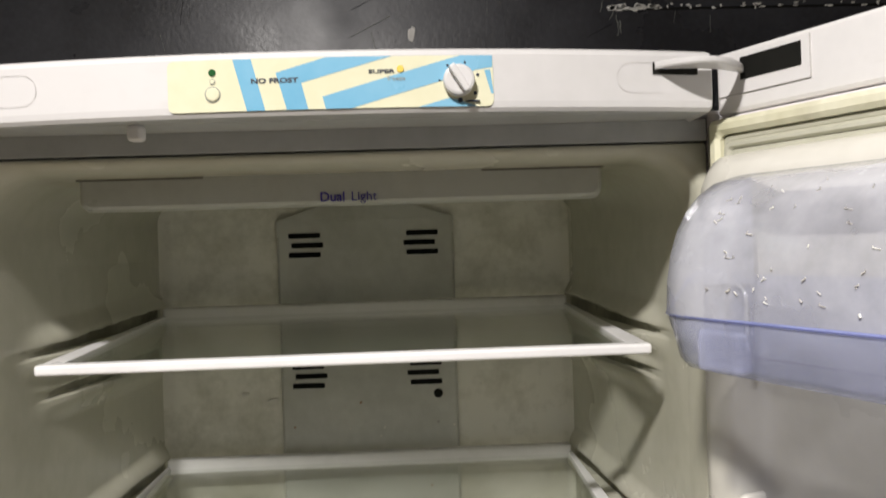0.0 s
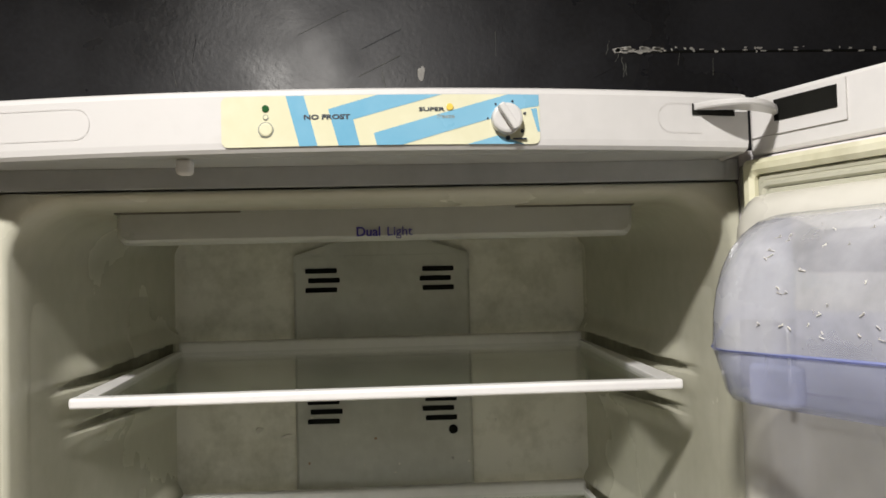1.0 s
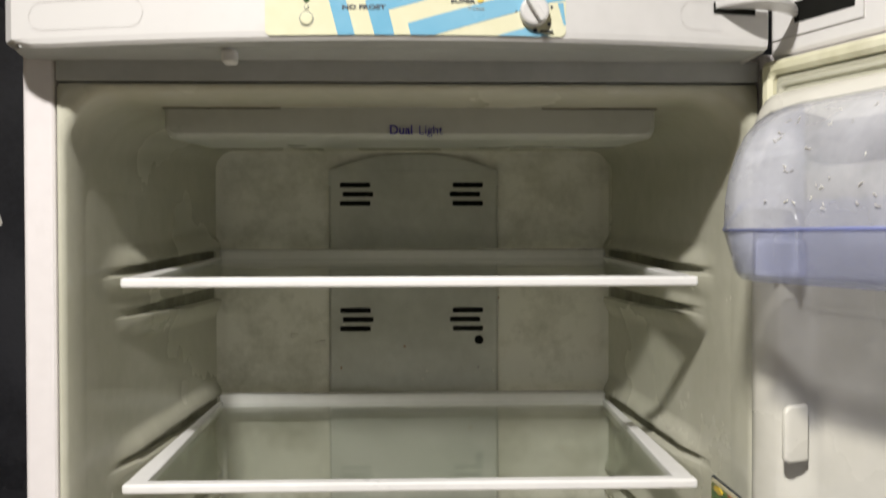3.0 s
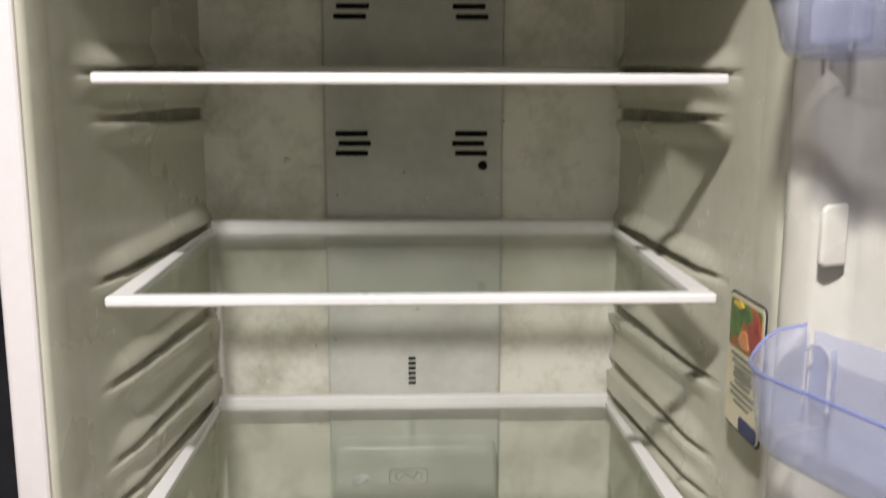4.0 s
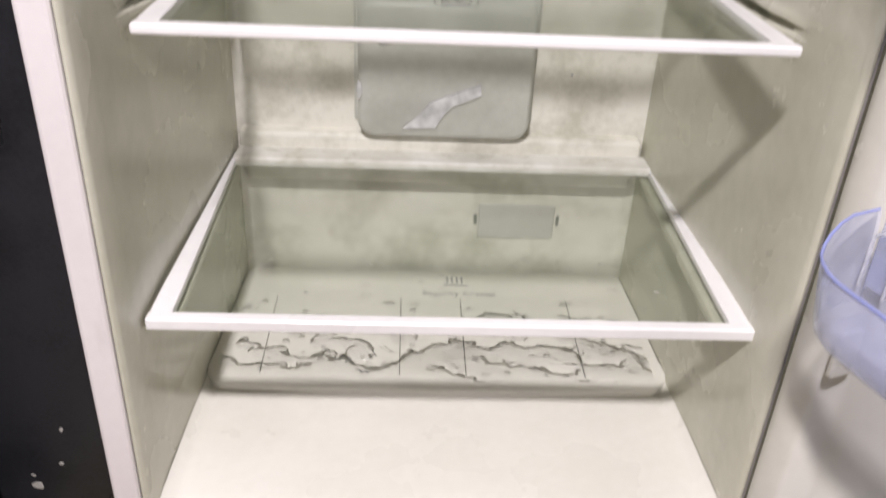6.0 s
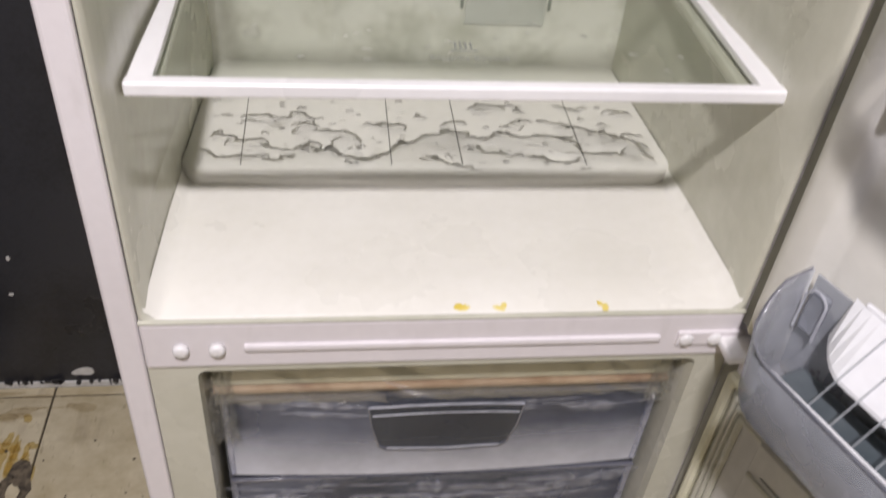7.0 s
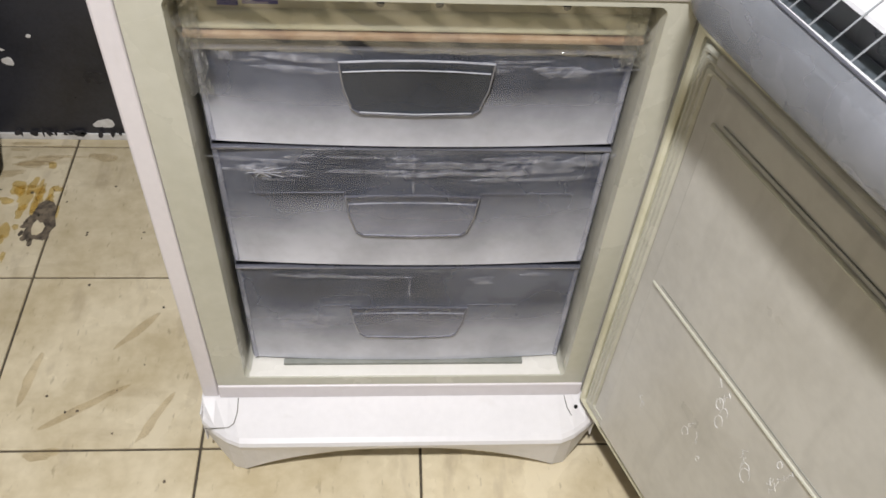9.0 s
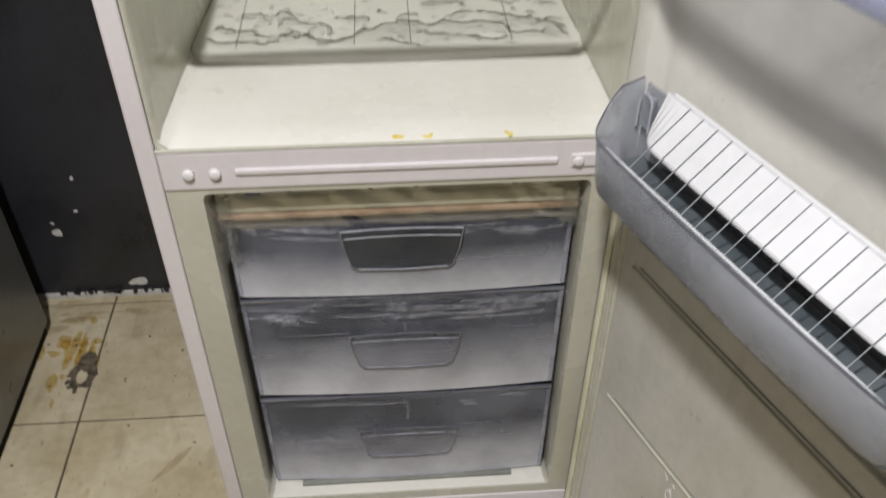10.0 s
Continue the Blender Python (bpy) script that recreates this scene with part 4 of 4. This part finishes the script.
face_up(part("puddle", bm, M_PUDDLE, water, smooth=True))
for k in range(90):
    u, v, r = rnd.uniform(-0.215, 0.22), 0.206 + 0.15 * rnd.random() ** 1.4, rnd.uniform(0.0012, 0.0045)
    face_up(part("drop", blob(u, v, r, r * rnd.uniform(0.6, 1.1), on_glass(0.9001), r * 0.5, 400 + k, 14, 0.3), M_PUDDLE, water, smooth=True))
drops = empty("water_drops", "scattered clear drops on the wide glass shelf", "water", kind="stuff")
for k in range(22):
    u, v = rnd.uniform(-0.21, 0.21), rnd.uniform(0.075, 0.17)
    r = rnd.uniform(0.002, 0.006)
    face_up(part("drop", blob(u, v, r, r * rnd.uniform(0.6, 1), on_glass(1.0787), 0.0015, 300 + k, 14, 0.3), M_PUDDLE, drops, smooth=True))
face_up(part("drop", blob(-0.174, 0.138, 0.008, 0.007, on_glass(1.0787), 0.002, 1, 16, 0.3), M_PUDDLE, drops, smooth=True))


def on_foot(u, v, h):
    return (u, 0.3886 - h, v)


part("ice_patch", loft([[on_foot(u, v, h) for u, v in ((-0.048, 1.120), (-0.030, 1.136), (-0.018, 1.152), (0.0, 1.160), (0.020, 1.168), (0.040, 1.176), (0.042, 1.164), (0.026, 1.156), (0.010, 1.150), (0.0, 1.140), (-0.010, 1.122))] for h in (0.0, 0.003)], False, True), M_ICE, fridge, "white torn frost strip")
part("ice_patch", blob(-0.098, 1.165, 0.003, 0.012, on_foot, 0.002, 77, 14, 0.3), M_ICE, fridge)
part("ice_patch", blob(-0.066, 1.225, 0.011, 0.006, on_foot, 0.003, 78, 16, 0.5), M_ICE, fridge)
for k, (x, r) in enumerate(((0.006, 0.004), (0.011, 0.003), (0.040, 0.004), (0.044, 0.0025), (0.138, 0.0035), (0.133, 0.002))):
    part("yellow_spill", blob(x, 0.0065 + 0.0015 * (k % 2), r, 0.0042, lambda a, b, h: (a, b, 0.8843 + h), 0.0004, 500 + k, 18, 0.7), M_YSTAIN, fridge, "bright yellow dried spill")
for k, (x, z) in enumerate(((-0.150, 1.612), (-0.118, 1.603))):
    part("dried_spot", blob(x, z, 0.005, 0.003, lambda a, b, h: (a, 0.4222 - h, b), 0.0006, 520 + k, 14, 0.7), M_FLOORLINER, fridge)
rnd = random.Random(77)
for k in range(70):
    x, z = rnd.uniform(-0.21, 0.21), rnd.uniform(0.95, 1.66)
    y = 0.4165 if abs(x) < 0.104 and z > 1.12 else 0.4222
    r = rnd.uniform(0.0006, 0.0018)
    part("dried_spot", blob(x, z, r, r * rnd.uniform(0.5, 1.6), lambda a, b, h, y=y: (a, y - h, b), 0.0003, 900 + k, 9, 0.5), rnd.choice((M_FLOORLINER, M_FLOORLINER, M_OUTLINE, M_RUST)), fridge)


# ---- door bins ----
def bin_tray(s0, s1, depth, z0, z1, zb, r=0.052, flare=0.006):
    """Thin-walled tray hung on the door liner; the rear corners rise to zb."""
    def outline(d, zfun):
        pts = []
        path = [(s0 + d, 0.034), (s0 + d, depth - r)]
        for i in range(1, 8):
            a = math.pi / 2 * i / 8
            path.append((s0 + d + (r - d) * (1 - math.cos(a)), depth - r + (r - d) * math.sin(a)))
        path.append((s0 + r, depth - d))
        for i in range(1, 10):
            path.append((s0 + r + (s1 - s0 - 2 * r) * i / 10, depth - d + 0.004 * math.sin(math.pi * i / 10)))
        right = [(s0 + s1 - s, o) for s, o in path[:10]][::-1]
        path += right
        for s, o in path:
            pts.append((s, o, zfun(o)))
        return pts
    top_z = lambda o: z1 + (zb - z1) * (lambda q: q * q * (3 - 2 * q))(max(0.0, min(1.0, (depth - 0.015 - o) / (depth - 0.065))))
    low_z = lambda o: z0
    loops = [outline(flare + 0.012, low_z), outline(flare + 0.005, lambda o: z0 + 0.002), outline(flare + 0.001, lambda o: z0 + 0.007), outline(flare - 0.001, lambda o: z0 + 0.016), outline(0.0, top_z), outline(0.0025, top_z), outline(flare + 0.003, lambda o: z0 + 0.005)]
    return [[door_at(*p) for p in lp] for lp in loops]


def door_bin(depth, z0, z1, zb, material, rim, label, s0=0.030, s1=0.476):
    b = empty("door_bin", label, "door bin", "bins on the upper door")
    lp = bin_tray(s0, s1, depth, z0, z1, zb)
    bm = loft(lp, closed=False)
    part("tray", bm, material, b, smooth=True)
    part("tray_floor", loft([lp[0], [(x, y, z + 0.002) for x, y, z in lp[0]]], True, True), material, b)
    part("tray_back", box(s0 + 0.006, s1 - 0.006, 0.0312, 0.0335, z0, zb - 0.002, 0.0008, f=door_at), material, b)
    part("rim", tube([tuple(Vector(p) + Vector((0, 0, 0.0005))) for p in lp[4]], 0.0011, 6), rim, b, "tinted rim")
    zt, zl = zb - 0.010, max(z0 + 0.006, zb - 0.050)
    part("clip", box(s0 + 0.010, s0 + 0.028, 0.034, 0.041, zl, zt, 0.003, f=door_at), material, b, "moulded clip")
    # pale tube draws the highlight along the clip's arched edge
    arch = [(s0 + 0.009, zl)] + [(s0 + 0.019 - 0.010 * math.cos(math.pi * i / 10), zt - 0.008 + 0.010 * math.sin(math.pi * i / 10)) for i in range(11)] + [(s0 + 0.029, zl)]
    part("clip_edge", tube([door_at(q, 0.0425, z) for q, z in arch], 0.0013, 8), M_EDGE, b, "moulded arch, paler for its highlight")
    return b


b1 = door_bin(0.108, 1.708, 1.741, 1.764, M_LAV, M_LAVRIM, "clear lavender plastic bin with a scuffed domed lid", 0.022)
loops = []
for k in range(9):
    a = math.pi / 2 * k / 8
    o1 = 0.034 + (0.110 - 0.034) * math.cos(a * 0.98) ** 0.62
    e = 0.012 * (1 - math.cos(a))
    lp = []
    for s in [0.019 + e + (0.460 - 2 * e) * i / 28 for i in range(29)]:
        q = min((s - 0.019 - e), (0.479 - e - s))
        o = o1 - 0.042 * max(0.0, 1 - q / 0.050) ** 2
        q = max(0.0, min(1.0, (0.093 - (0.110 - 0.042 * max(0.0, 1 - q / 0.050) ** 2)) / 0.043))
        low = 1.742 + 0.023 * q * q * (3 - 2 * q)
        lp.append(door_at(s, max(o, 0.033), low + (1.824 - low) * math.sin(a) ** 0.9))
    loops.append(lp)
part("lid", loft(loops, closed=False), M_HAZE, b1, "scuffed cloudy domed lid", True)
ends = []
for lp, nm in ((0, "lid_end"), (-1, "lid_end")):
    edge = [Vector(l[lp]) for l in loops]
    back = [Vector(door_at(0.048 if lp == 0 else 0.458, 0.033, v.z)) for v in edge]
    part(nm, loft([edge, back], closed=False), M_HAZE, b1)
rnd = random.Random(21)
for k in range(80):
    s, t = rnd.uniform(0.085, 0.36), rnd.uniform(0.05, 0.70)
    a = math.pi / 2 * t
    o, z = 0.034 + 0.076 * math.cos(a * 0.98) ** 0.62 + 0.0008, 1.742 + 0.082 * math.sin(a) ** 0.9
    p = [door_at(s + rnd.uniform(-0.002, 0.002) * i, o, z - 0.0009 * i) for i in range(3)]
    part("scratch", tube(p, rnd.uniform(0.0002, 0.0006), 5), M_CHIP if k % 3 == 0 else M_OUTLINE, b1)
part("lid_clip", box(0.085, 0.118, 0.100, 0.112, 1.713, 1.736, 0.003, f=door_at), M_LAV, b1)
door_bin(0.110, 1.472, 1.526, 1.539, M_LAV, M_LAVRIM, "empty clear lavender plastic bin on the open door", 0.026)
door_bin(0.108, 1.203, 1.258, 1.272, M_LAV, M_LAVRIM, "empty clear plastic bin with a blue-tinted rim")
b4 = door_bin(0.112, 0.897, 0.968, 1.002, M_GREYBIN, M_DRAWERRIM, "deep smoky plastic bin holding a white rack")
rack = empty("bottle_rack", "white slatted board and grey wire grid lying in the smoky bin", "rack")
loops = []
for off, z in ((0.037, 1.006), (0.041, 1.010), (0.080, 0.978), (0.081, 0.975), (0.039, 1.001)):
    loops.append([door_at(s, off if 4 < i < 39 else 0.037 + (off - 0.037) * max(0.30, math.sin(math.pi / 2 * min(i + 1.2, 44.2 - i) / 6)), z) for i, s in enumerate([0.074 + 0.362 * j / 43 for j in range(44)])])
loops.append(loops[0])
part("board", loft(loops, closed=False), M_RACK, rack, "white plastic board")
part("tray_base", box(0.066, 0.450, 0.050, 0.100, 0.900, 0.936, 0.004, f=door_at), M_TRAYDARK, rack, "dark tray under the wires")
for j in range(17):
    s = 0.111 + 0.0201 * j
    part("wire", tube([door_at(s, 0.041, 1.0115), door_at(s, 0.081, 0.9795), door_at(s, 0.1035, 0.9605)], 0.0007, 6), M_WIRE, rack)
part("wire_rail", tube([door_at(s, 0.1035, 0.9605) for s in (0.07, 0.2, 0.33, 0.445)], 0.0014, 6), M_RACK, rack)
part("rack_rail", box(0.082, 0.436, 0.0345, 0.040, 0.996, 1.0125, 0.002, f=door_at), M_RACK, rack)


# ---- freezer drawers ----
def drawer(z0, z1, hz0, hz1, label, window):
    d = empty("freezer_drawer", label, "drawer", "freezer drawers")
    x0, x1 = -0.2195, 0.2335
    cx = 0.007
    dz = z1 - z0
    # bowed front sheet with a handle opening
    bm = bmesh.new()
    nx, nz = 24, 8
    grid = [[bm.verts.new((x0 + (x1 - x0) * i / nx, 0.034 - 0.008 * (1 - (2 * i / nx - 1) ** 2) + 0.003 * (1 - k / nz) ** 2, z0 + dz * k / nz)) for i in range(nx + 1)] for k in range(nz + 1)]
    for k in range(nz):
        for i in range(nx):
            bm.faces.new((grid[k][i], grid[k][i + 1], grid[k + 1][i + 1], grid[k + 1][i]))
    part("front", bm, M_DRAWERFRONT, d, "frosted clear plastic front", True)
    part("rim", box(x0, x1, 0.0275, 0.0345, z1 - 0.0024, z1 + 0.0012, 0.0017, 3), M_DRAWERRIM, d, "dark tinted top rim")
    part("lower_rim", box(x0, x1, 0.036, 0.046, z0 - 0.001, z0 + 0.003, 0.001), M_DRAWERRIM, d)
    for xx in (x0 - 0.002, x1):
        part("side", box(xx, xx + 0.002, 0.038, 0.36, z0, z1, 0.0006), M_DRAWER, d)
    part("floor_sheet", box(x0, x1, 0.04, 0.36, z0 + 0.001, z0 + 0.003, 0.0006), M_DRAWER, d)
    part("back", box(x0, x1, 0.358, 0.36, z0, z1, 0.0006), M_DRAWER, d)
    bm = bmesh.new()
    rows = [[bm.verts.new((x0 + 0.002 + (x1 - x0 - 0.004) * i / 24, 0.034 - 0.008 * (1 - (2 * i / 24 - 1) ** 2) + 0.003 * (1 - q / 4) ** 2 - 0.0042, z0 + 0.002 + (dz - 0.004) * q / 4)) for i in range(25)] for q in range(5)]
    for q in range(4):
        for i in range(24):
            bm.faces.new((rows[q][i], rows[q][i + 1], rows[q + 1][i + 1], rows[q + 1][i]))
    part("frost_layer", bm, M_DRAWERFILM, d, "whitish film, denser towards the bottom", True)
    for xx in (x0 - 0.001, x1 - 0.009):
        part("side_rib", box(xx + (0.002 if xx < 0 else 0.001), xx + 0.0085, 0.0285, 0.036, z0 + 0.004, z1 - 0.004, 0.0035, 3), M_FROSTEDGE, d, "rounded frosted edge")
    tw, bw = 0.080, 0.068
    rim = [(cx - tw, hz1), (cx - tw * 0.5, hz1 + 0.003), (cx, hz1 + 0.004), (cx + tw * 0.5, hz1 + 0.003), (cx + tw, hz1), (cx + tw - 0.004, (hz0 + hz1) / 2), (cx + bw, hz0 + 0.006), (cx + bw - 0.008, hz0), (cx, hz0 - 0.002), (cx - bw + 0.008, hz0), (cx - bw, hz0 + 0.006), (cx - tw + 0.004, (hz0 + hz1) / 2)]
    yy = lambda x: 0.034 - 0.008 * (1 - ((x - cx) / 0.223) ** 2) - 0.005
    handle = part("handle", loft([[(x, yy(x) - 0.001, z) for x, z in rim], [(cx + (x - cx) * 0.94, yy(x) - 0.0015, (hz0 + hz1) / 2 + (z - (hz0 + hz1) / 2) * 0.90) for x, z in rim]], False, True), M_WINDOW if window else M_HANDLE, d, "moulded handle recess")
    ed = [(x, yy(x) - 0.0015, z) for x, z in rim]
    # pale tubes draw the highlight lines and bottom glint of the handle
    part("handle_rim", tube(ed[4:] + ed[:1], 0.0012, 6), M_DRAWERRIM, handle, "dark moulded edge")
    part("handle_rim", tube(ed[:5], 0.0012, 6), M_EDGE if window else M_DRAWERRIM, handle)
    part("handle_lip", tube([(cx + (x - cx) * 0.95, y - 0.0015, z - 0.011) for x, y, z in ed[:5]], 0.0008, 8), M_EDGE if window else M_FROSTEDGE, handle, "plastic lip, paler for its highlight")
    part("handle_base", tube([(x, y - 0.001, z + 0.0022) for x, y, z in ed[7:10]], 0.0008, 8), M_EDGE if window else M_FROSTEDGE, handle)
    if not window:
        for xa, xb in ((x0 + 0.035, cx - tw), (cx + tw, x1 - 0.030)):
            part("front_crease", tube([(xa + (xb - xa) * i / 6, yy(xa + (xb - xa) * i / 6) + 0.0002, hz1 + 0.0035 - 0.003 * (2 * i / 6 - 1) * (1 if xa > cx else -1)) for i in range(7)], 0.0006, 6), M_HANDLERIM, d)
    return d


d1 = drawer(0.612, 0.742, 0.666, 0.732, "frosted clear freezer drawer with a dark handle recess", True)
d2 = drawer(0.404, 0.607, 0.470, 0.537, "frosted clear freezer drawer with frost along its top", False)
d3 = drawer(0.183, 0.396, 0.252, 0.318, "lowest frosted clear freezer drawer above the white base", False)


def on_drawer(u, v, h):
    return (u, 0.0212 + 0.008 * ((u - 0.007) / 0.223) ** 2 - h, v)


rnd = random.Random(31)
for ow, zt, n, span in ((d1, 0.736, 16, 0.020), (d2, 0.600, 18, 0.040), (d3, 0.388, 6, 0.02)):
    for k in range(n):
        u, v = rnd.uniform(-0.195, 0.21), zt - span * rnd.random() ** 1.5
        part("frost", blob(u, v, rnd.uniform(0.012, 0.05), rnd.uniform(0.001, 0.0038), on_drawer, 0.0010, 600 + k, 26, 0.8), M_FROST, ow, "thin white frost")
for k, (u, v, a, b, ow) in enumerate(((0.17, 0.718, 0.014, 0.006, d1), (-0.165, 0.572, 0.02, 0.010, d2), (0.20, 0.590, 0.02, 0.007, d2), (-0.12, 0.285, 0.035, 0.018, d3), (-0.14, 0.27, 0.02, 0.012, d3))):
    part("frost", blob(u, v, a, b, on_drawer, 0.0012, 650 + k, 30, 0.6), M_FROST, ow, "thin white frost")
for ow, za, zb in ((d2, 0.535, 0.600), (d3, 0.345, 0.382)):
    part("moulding_seam", box(0.005, 0.009, 0.0205, 0.0262, za, zb, 0.001), M_FROST, ow)
for k in range(8):
    a, ln = 0.35 * k - 0.9, (0.018, 0.030, 0.012, 0.024, 0.034, 0.016, 0.028, 0.014)[k]
    part("scratch", tube([on_drawer(-0.168 + q * ln * math.cos(a), 0.572 + q * 0.5 * ln * math.sin(a) + 0.002 * (k % 3), 0.0012) for q in (-0.6, 0.2, 1.0)], 0.0004, 5), M_EDGE, d2, "white scratch in the plastic")
for k, (u, v, a, b) in enumerate(((0.075, 0.591, 0.050, 0.005), (0.150, 0.586, 0.060, 0.009), (0.110, 0.576, 0.055, 0.004), (0.165, 0.566, 0.040, 0.003))):
    part("frost", blob(u, v, a, b, on_drawer, 0.0009, 680 + k, 40, 0.9), M_FROST, d2, "thin white frost")
part("tray_edge", box(-0.175, 0.180, 0.020, 0.029, 0.1785, 0.1845, 0.001), M_INKGREY, fridge, "grey strip under the lowest drawer")

# ---- sticker on the liner side ----
st = empty("food_label", "worn paper food label with a vegetable picture on the liner side", "label")


def on_side(y, z, h=0.0):
    return (0.2625 - (y + 0.035) * 0.0 - h - 0.012, y, z)


def sticker(y0, y1, z0, z1, h, m, nm, r=0.004):
    lp = ring(y0, y1, z0, z1, r, 4)
    return part(nm, loft([[on_side(y, z, h - 0.0006) for y, z in lp], [on_side(y, z, h) for y, z in lp]], True, True), m, st)


sticker(-0.030, 0.041, 1.432, 1.539, 0.0010, M_INK, "label_border", 0.006)
sticker(-0.028, 0.039, 1.434, 1.537, 0.0018, M_LABEL, "label_sheet", 0.005)
sticker(-0.025, 0.036, 1.497, 1.534, 0.0026, M_LABELPIC, "picture", 0.003)
for k, (y, z, a, b, m) in enumerate(((0.022, 1.517, 0.013, 0.012, M_LEAF), (0.010, 1.526, 0.016, 0.006, M_LEAF), (-0.010, 1.512, 0.012, 0.013, M_TOMATO), (-0.017, 1.522, 0.007, 0.009, M_TOMATO), (0.006, 1.505, 0.012, 0.007, M_CARROT), (0.018, 1.531, 0.010, 0.003, M_YELLOW))):
    part("printed_vegetable", blob(y, z, a, b, lambda p, q, e: on_side(p, q, 0.0027 + e), 0.0003 + 0.0002 * k, 700 + k, 18, 0.3), m, st)
sticker(-0.026, 0.008, 1.435, 1.446, 0.0026, M_NAVY, "navy_block", 0.003)
for k in range(8):
    z = 1.4915 - 0.0052 * k
    w = (0.050, 0.044, 0.034, 0.036, 0.030, 0.048, 0.046, 0.030)[k]
    sticker(0.005 - w / 2, 0.005 + w / 2, z - (0.0018 if k in (2, 3) else 0.001), z + (0.0018 if k in (2, 3) else 0.001), 0.0026, M_INKGREY, "writing_bar", 0.0006)

# ---- floor tiles, with their stains, last ----
part("tile_hole", blob(-0.692, 0.458, 0.030, 0.045, on_floor, 0.0008, 801, 20, 0.5), M_HOLE, floor, "dark broken hole in a tile")
part("tile_shard", blob(-0.690, 0.455, 0.012, 0.020, on_floor, 0.003, 802, 9, 0.4), M_TILE, floor)
rnd = random.Random(12)
for k in range(24):
    u, v = -0.735 + rnd.gauss(0, 0.028), 0.51 + rnd.gauss(0, 0.06)
    part("floor_stain", blob(u, v, rnd.uniform(0.004, 0.017), rnd.uniform(0.006, 0.026), lambda p, q, h: (p, q, 0.0003 + h), 0.0002 + 0.00002 * k, 820 + k, 30, 0.6), M_STAIN, floor, "yellow brown stain")
rnd = random.Random(64)
for k in range(12):
    u, v = -0.79 + 0.50 * rnd.random() ** 1.4, 0.69 - 0.09 * rnd.random() ** 2
    part("floor_grime", blob(u, v, rnd.uniform(0.012, 0.05), rnd.uniform(0.004, 0.012), lambda p, q, h: (p, q, 0.0003 + h), 0.00015 + 0.00002 * k, 2000 + k, 24, 0.5), M_GRIME, floor, "brown ground-in dirt")
rnd = random.Random(29)
for k in range(34):
    u, v, r = rnd.uniform(-0.80, -0.30), rnd.uniform(-0.25, 0.62), rnd.uniform(0.0012, 0.0032)
    part("floor_speck", blob(u, v, r, r * rnd.uniform(0.6, 1.3), on_floor, 0.0006, 2100 + k, 9, 0.5), M_HOLE, floor, "dark dirt speck")
for k, (u, v, ln, turn) in enumerate(((-0.47, 0.20, 0.045, 0.9), (-0.50, 0.07, 0.065, 0.55), (-0.40, 0.03, 0.040, 1.1), (-0.62, 0.12, 0.05, 1.4), (-0.56, -0.03, 0.03, 0.2))):
    place = lambda p, q, h, u=u, v=v, c=math.cos(turn), w=math.sin(turn): (u + p * c - q * w, v + p * w + q * c, 0.0003 + h)
    part("floor_scuff", blob(0.0, 0.0, ln, 0.008, place, 0.0002, 2200 + k, 40, 0.5), M_GRIME, floor, "grey dragged scuff")
for k in range(16):
    t = 2 * math.pi * k / 16
    u, v = -0.694 + 0.024 * math.cos(t) * rnd.uniform(0.8, 1.15), 0.454 + 0.036 * math.sin(t) * rnd.uniform(0.8, 1.1)
    part("tile_break", blob(u, v, rnd.uniform(0.004, 0.008), rnd.uniform(0.005, 0.010), on_floor, 0.0010, 2300 + k, 10, 0.7), M_HOLE, floor, "ragged dark edge of the hole")
GRID, TX, TY = 0.35, 0.031, -0.019
full = None
for i in range(-9, 9):
    for j in range(-9, 3):
        x0, y0 = TX + GRID * i, TY + GRID * j
        h = min(GRID, WY - 0.004 - y0)
        if h < GRID - 0.001 or full is None:
            ob = part("tile", box(0.0021, GRID - 0.0021, 0.0021, h - 0.0021, -0.02, 0.0, 0.0014, 1), M_TILE, floor)
            if h >= GRID - 0.001:
                full = ob.data
        else:
            ob = new("tile", full)
            ob.parent = floor
        ob.location = (x0, y0, 0.0)
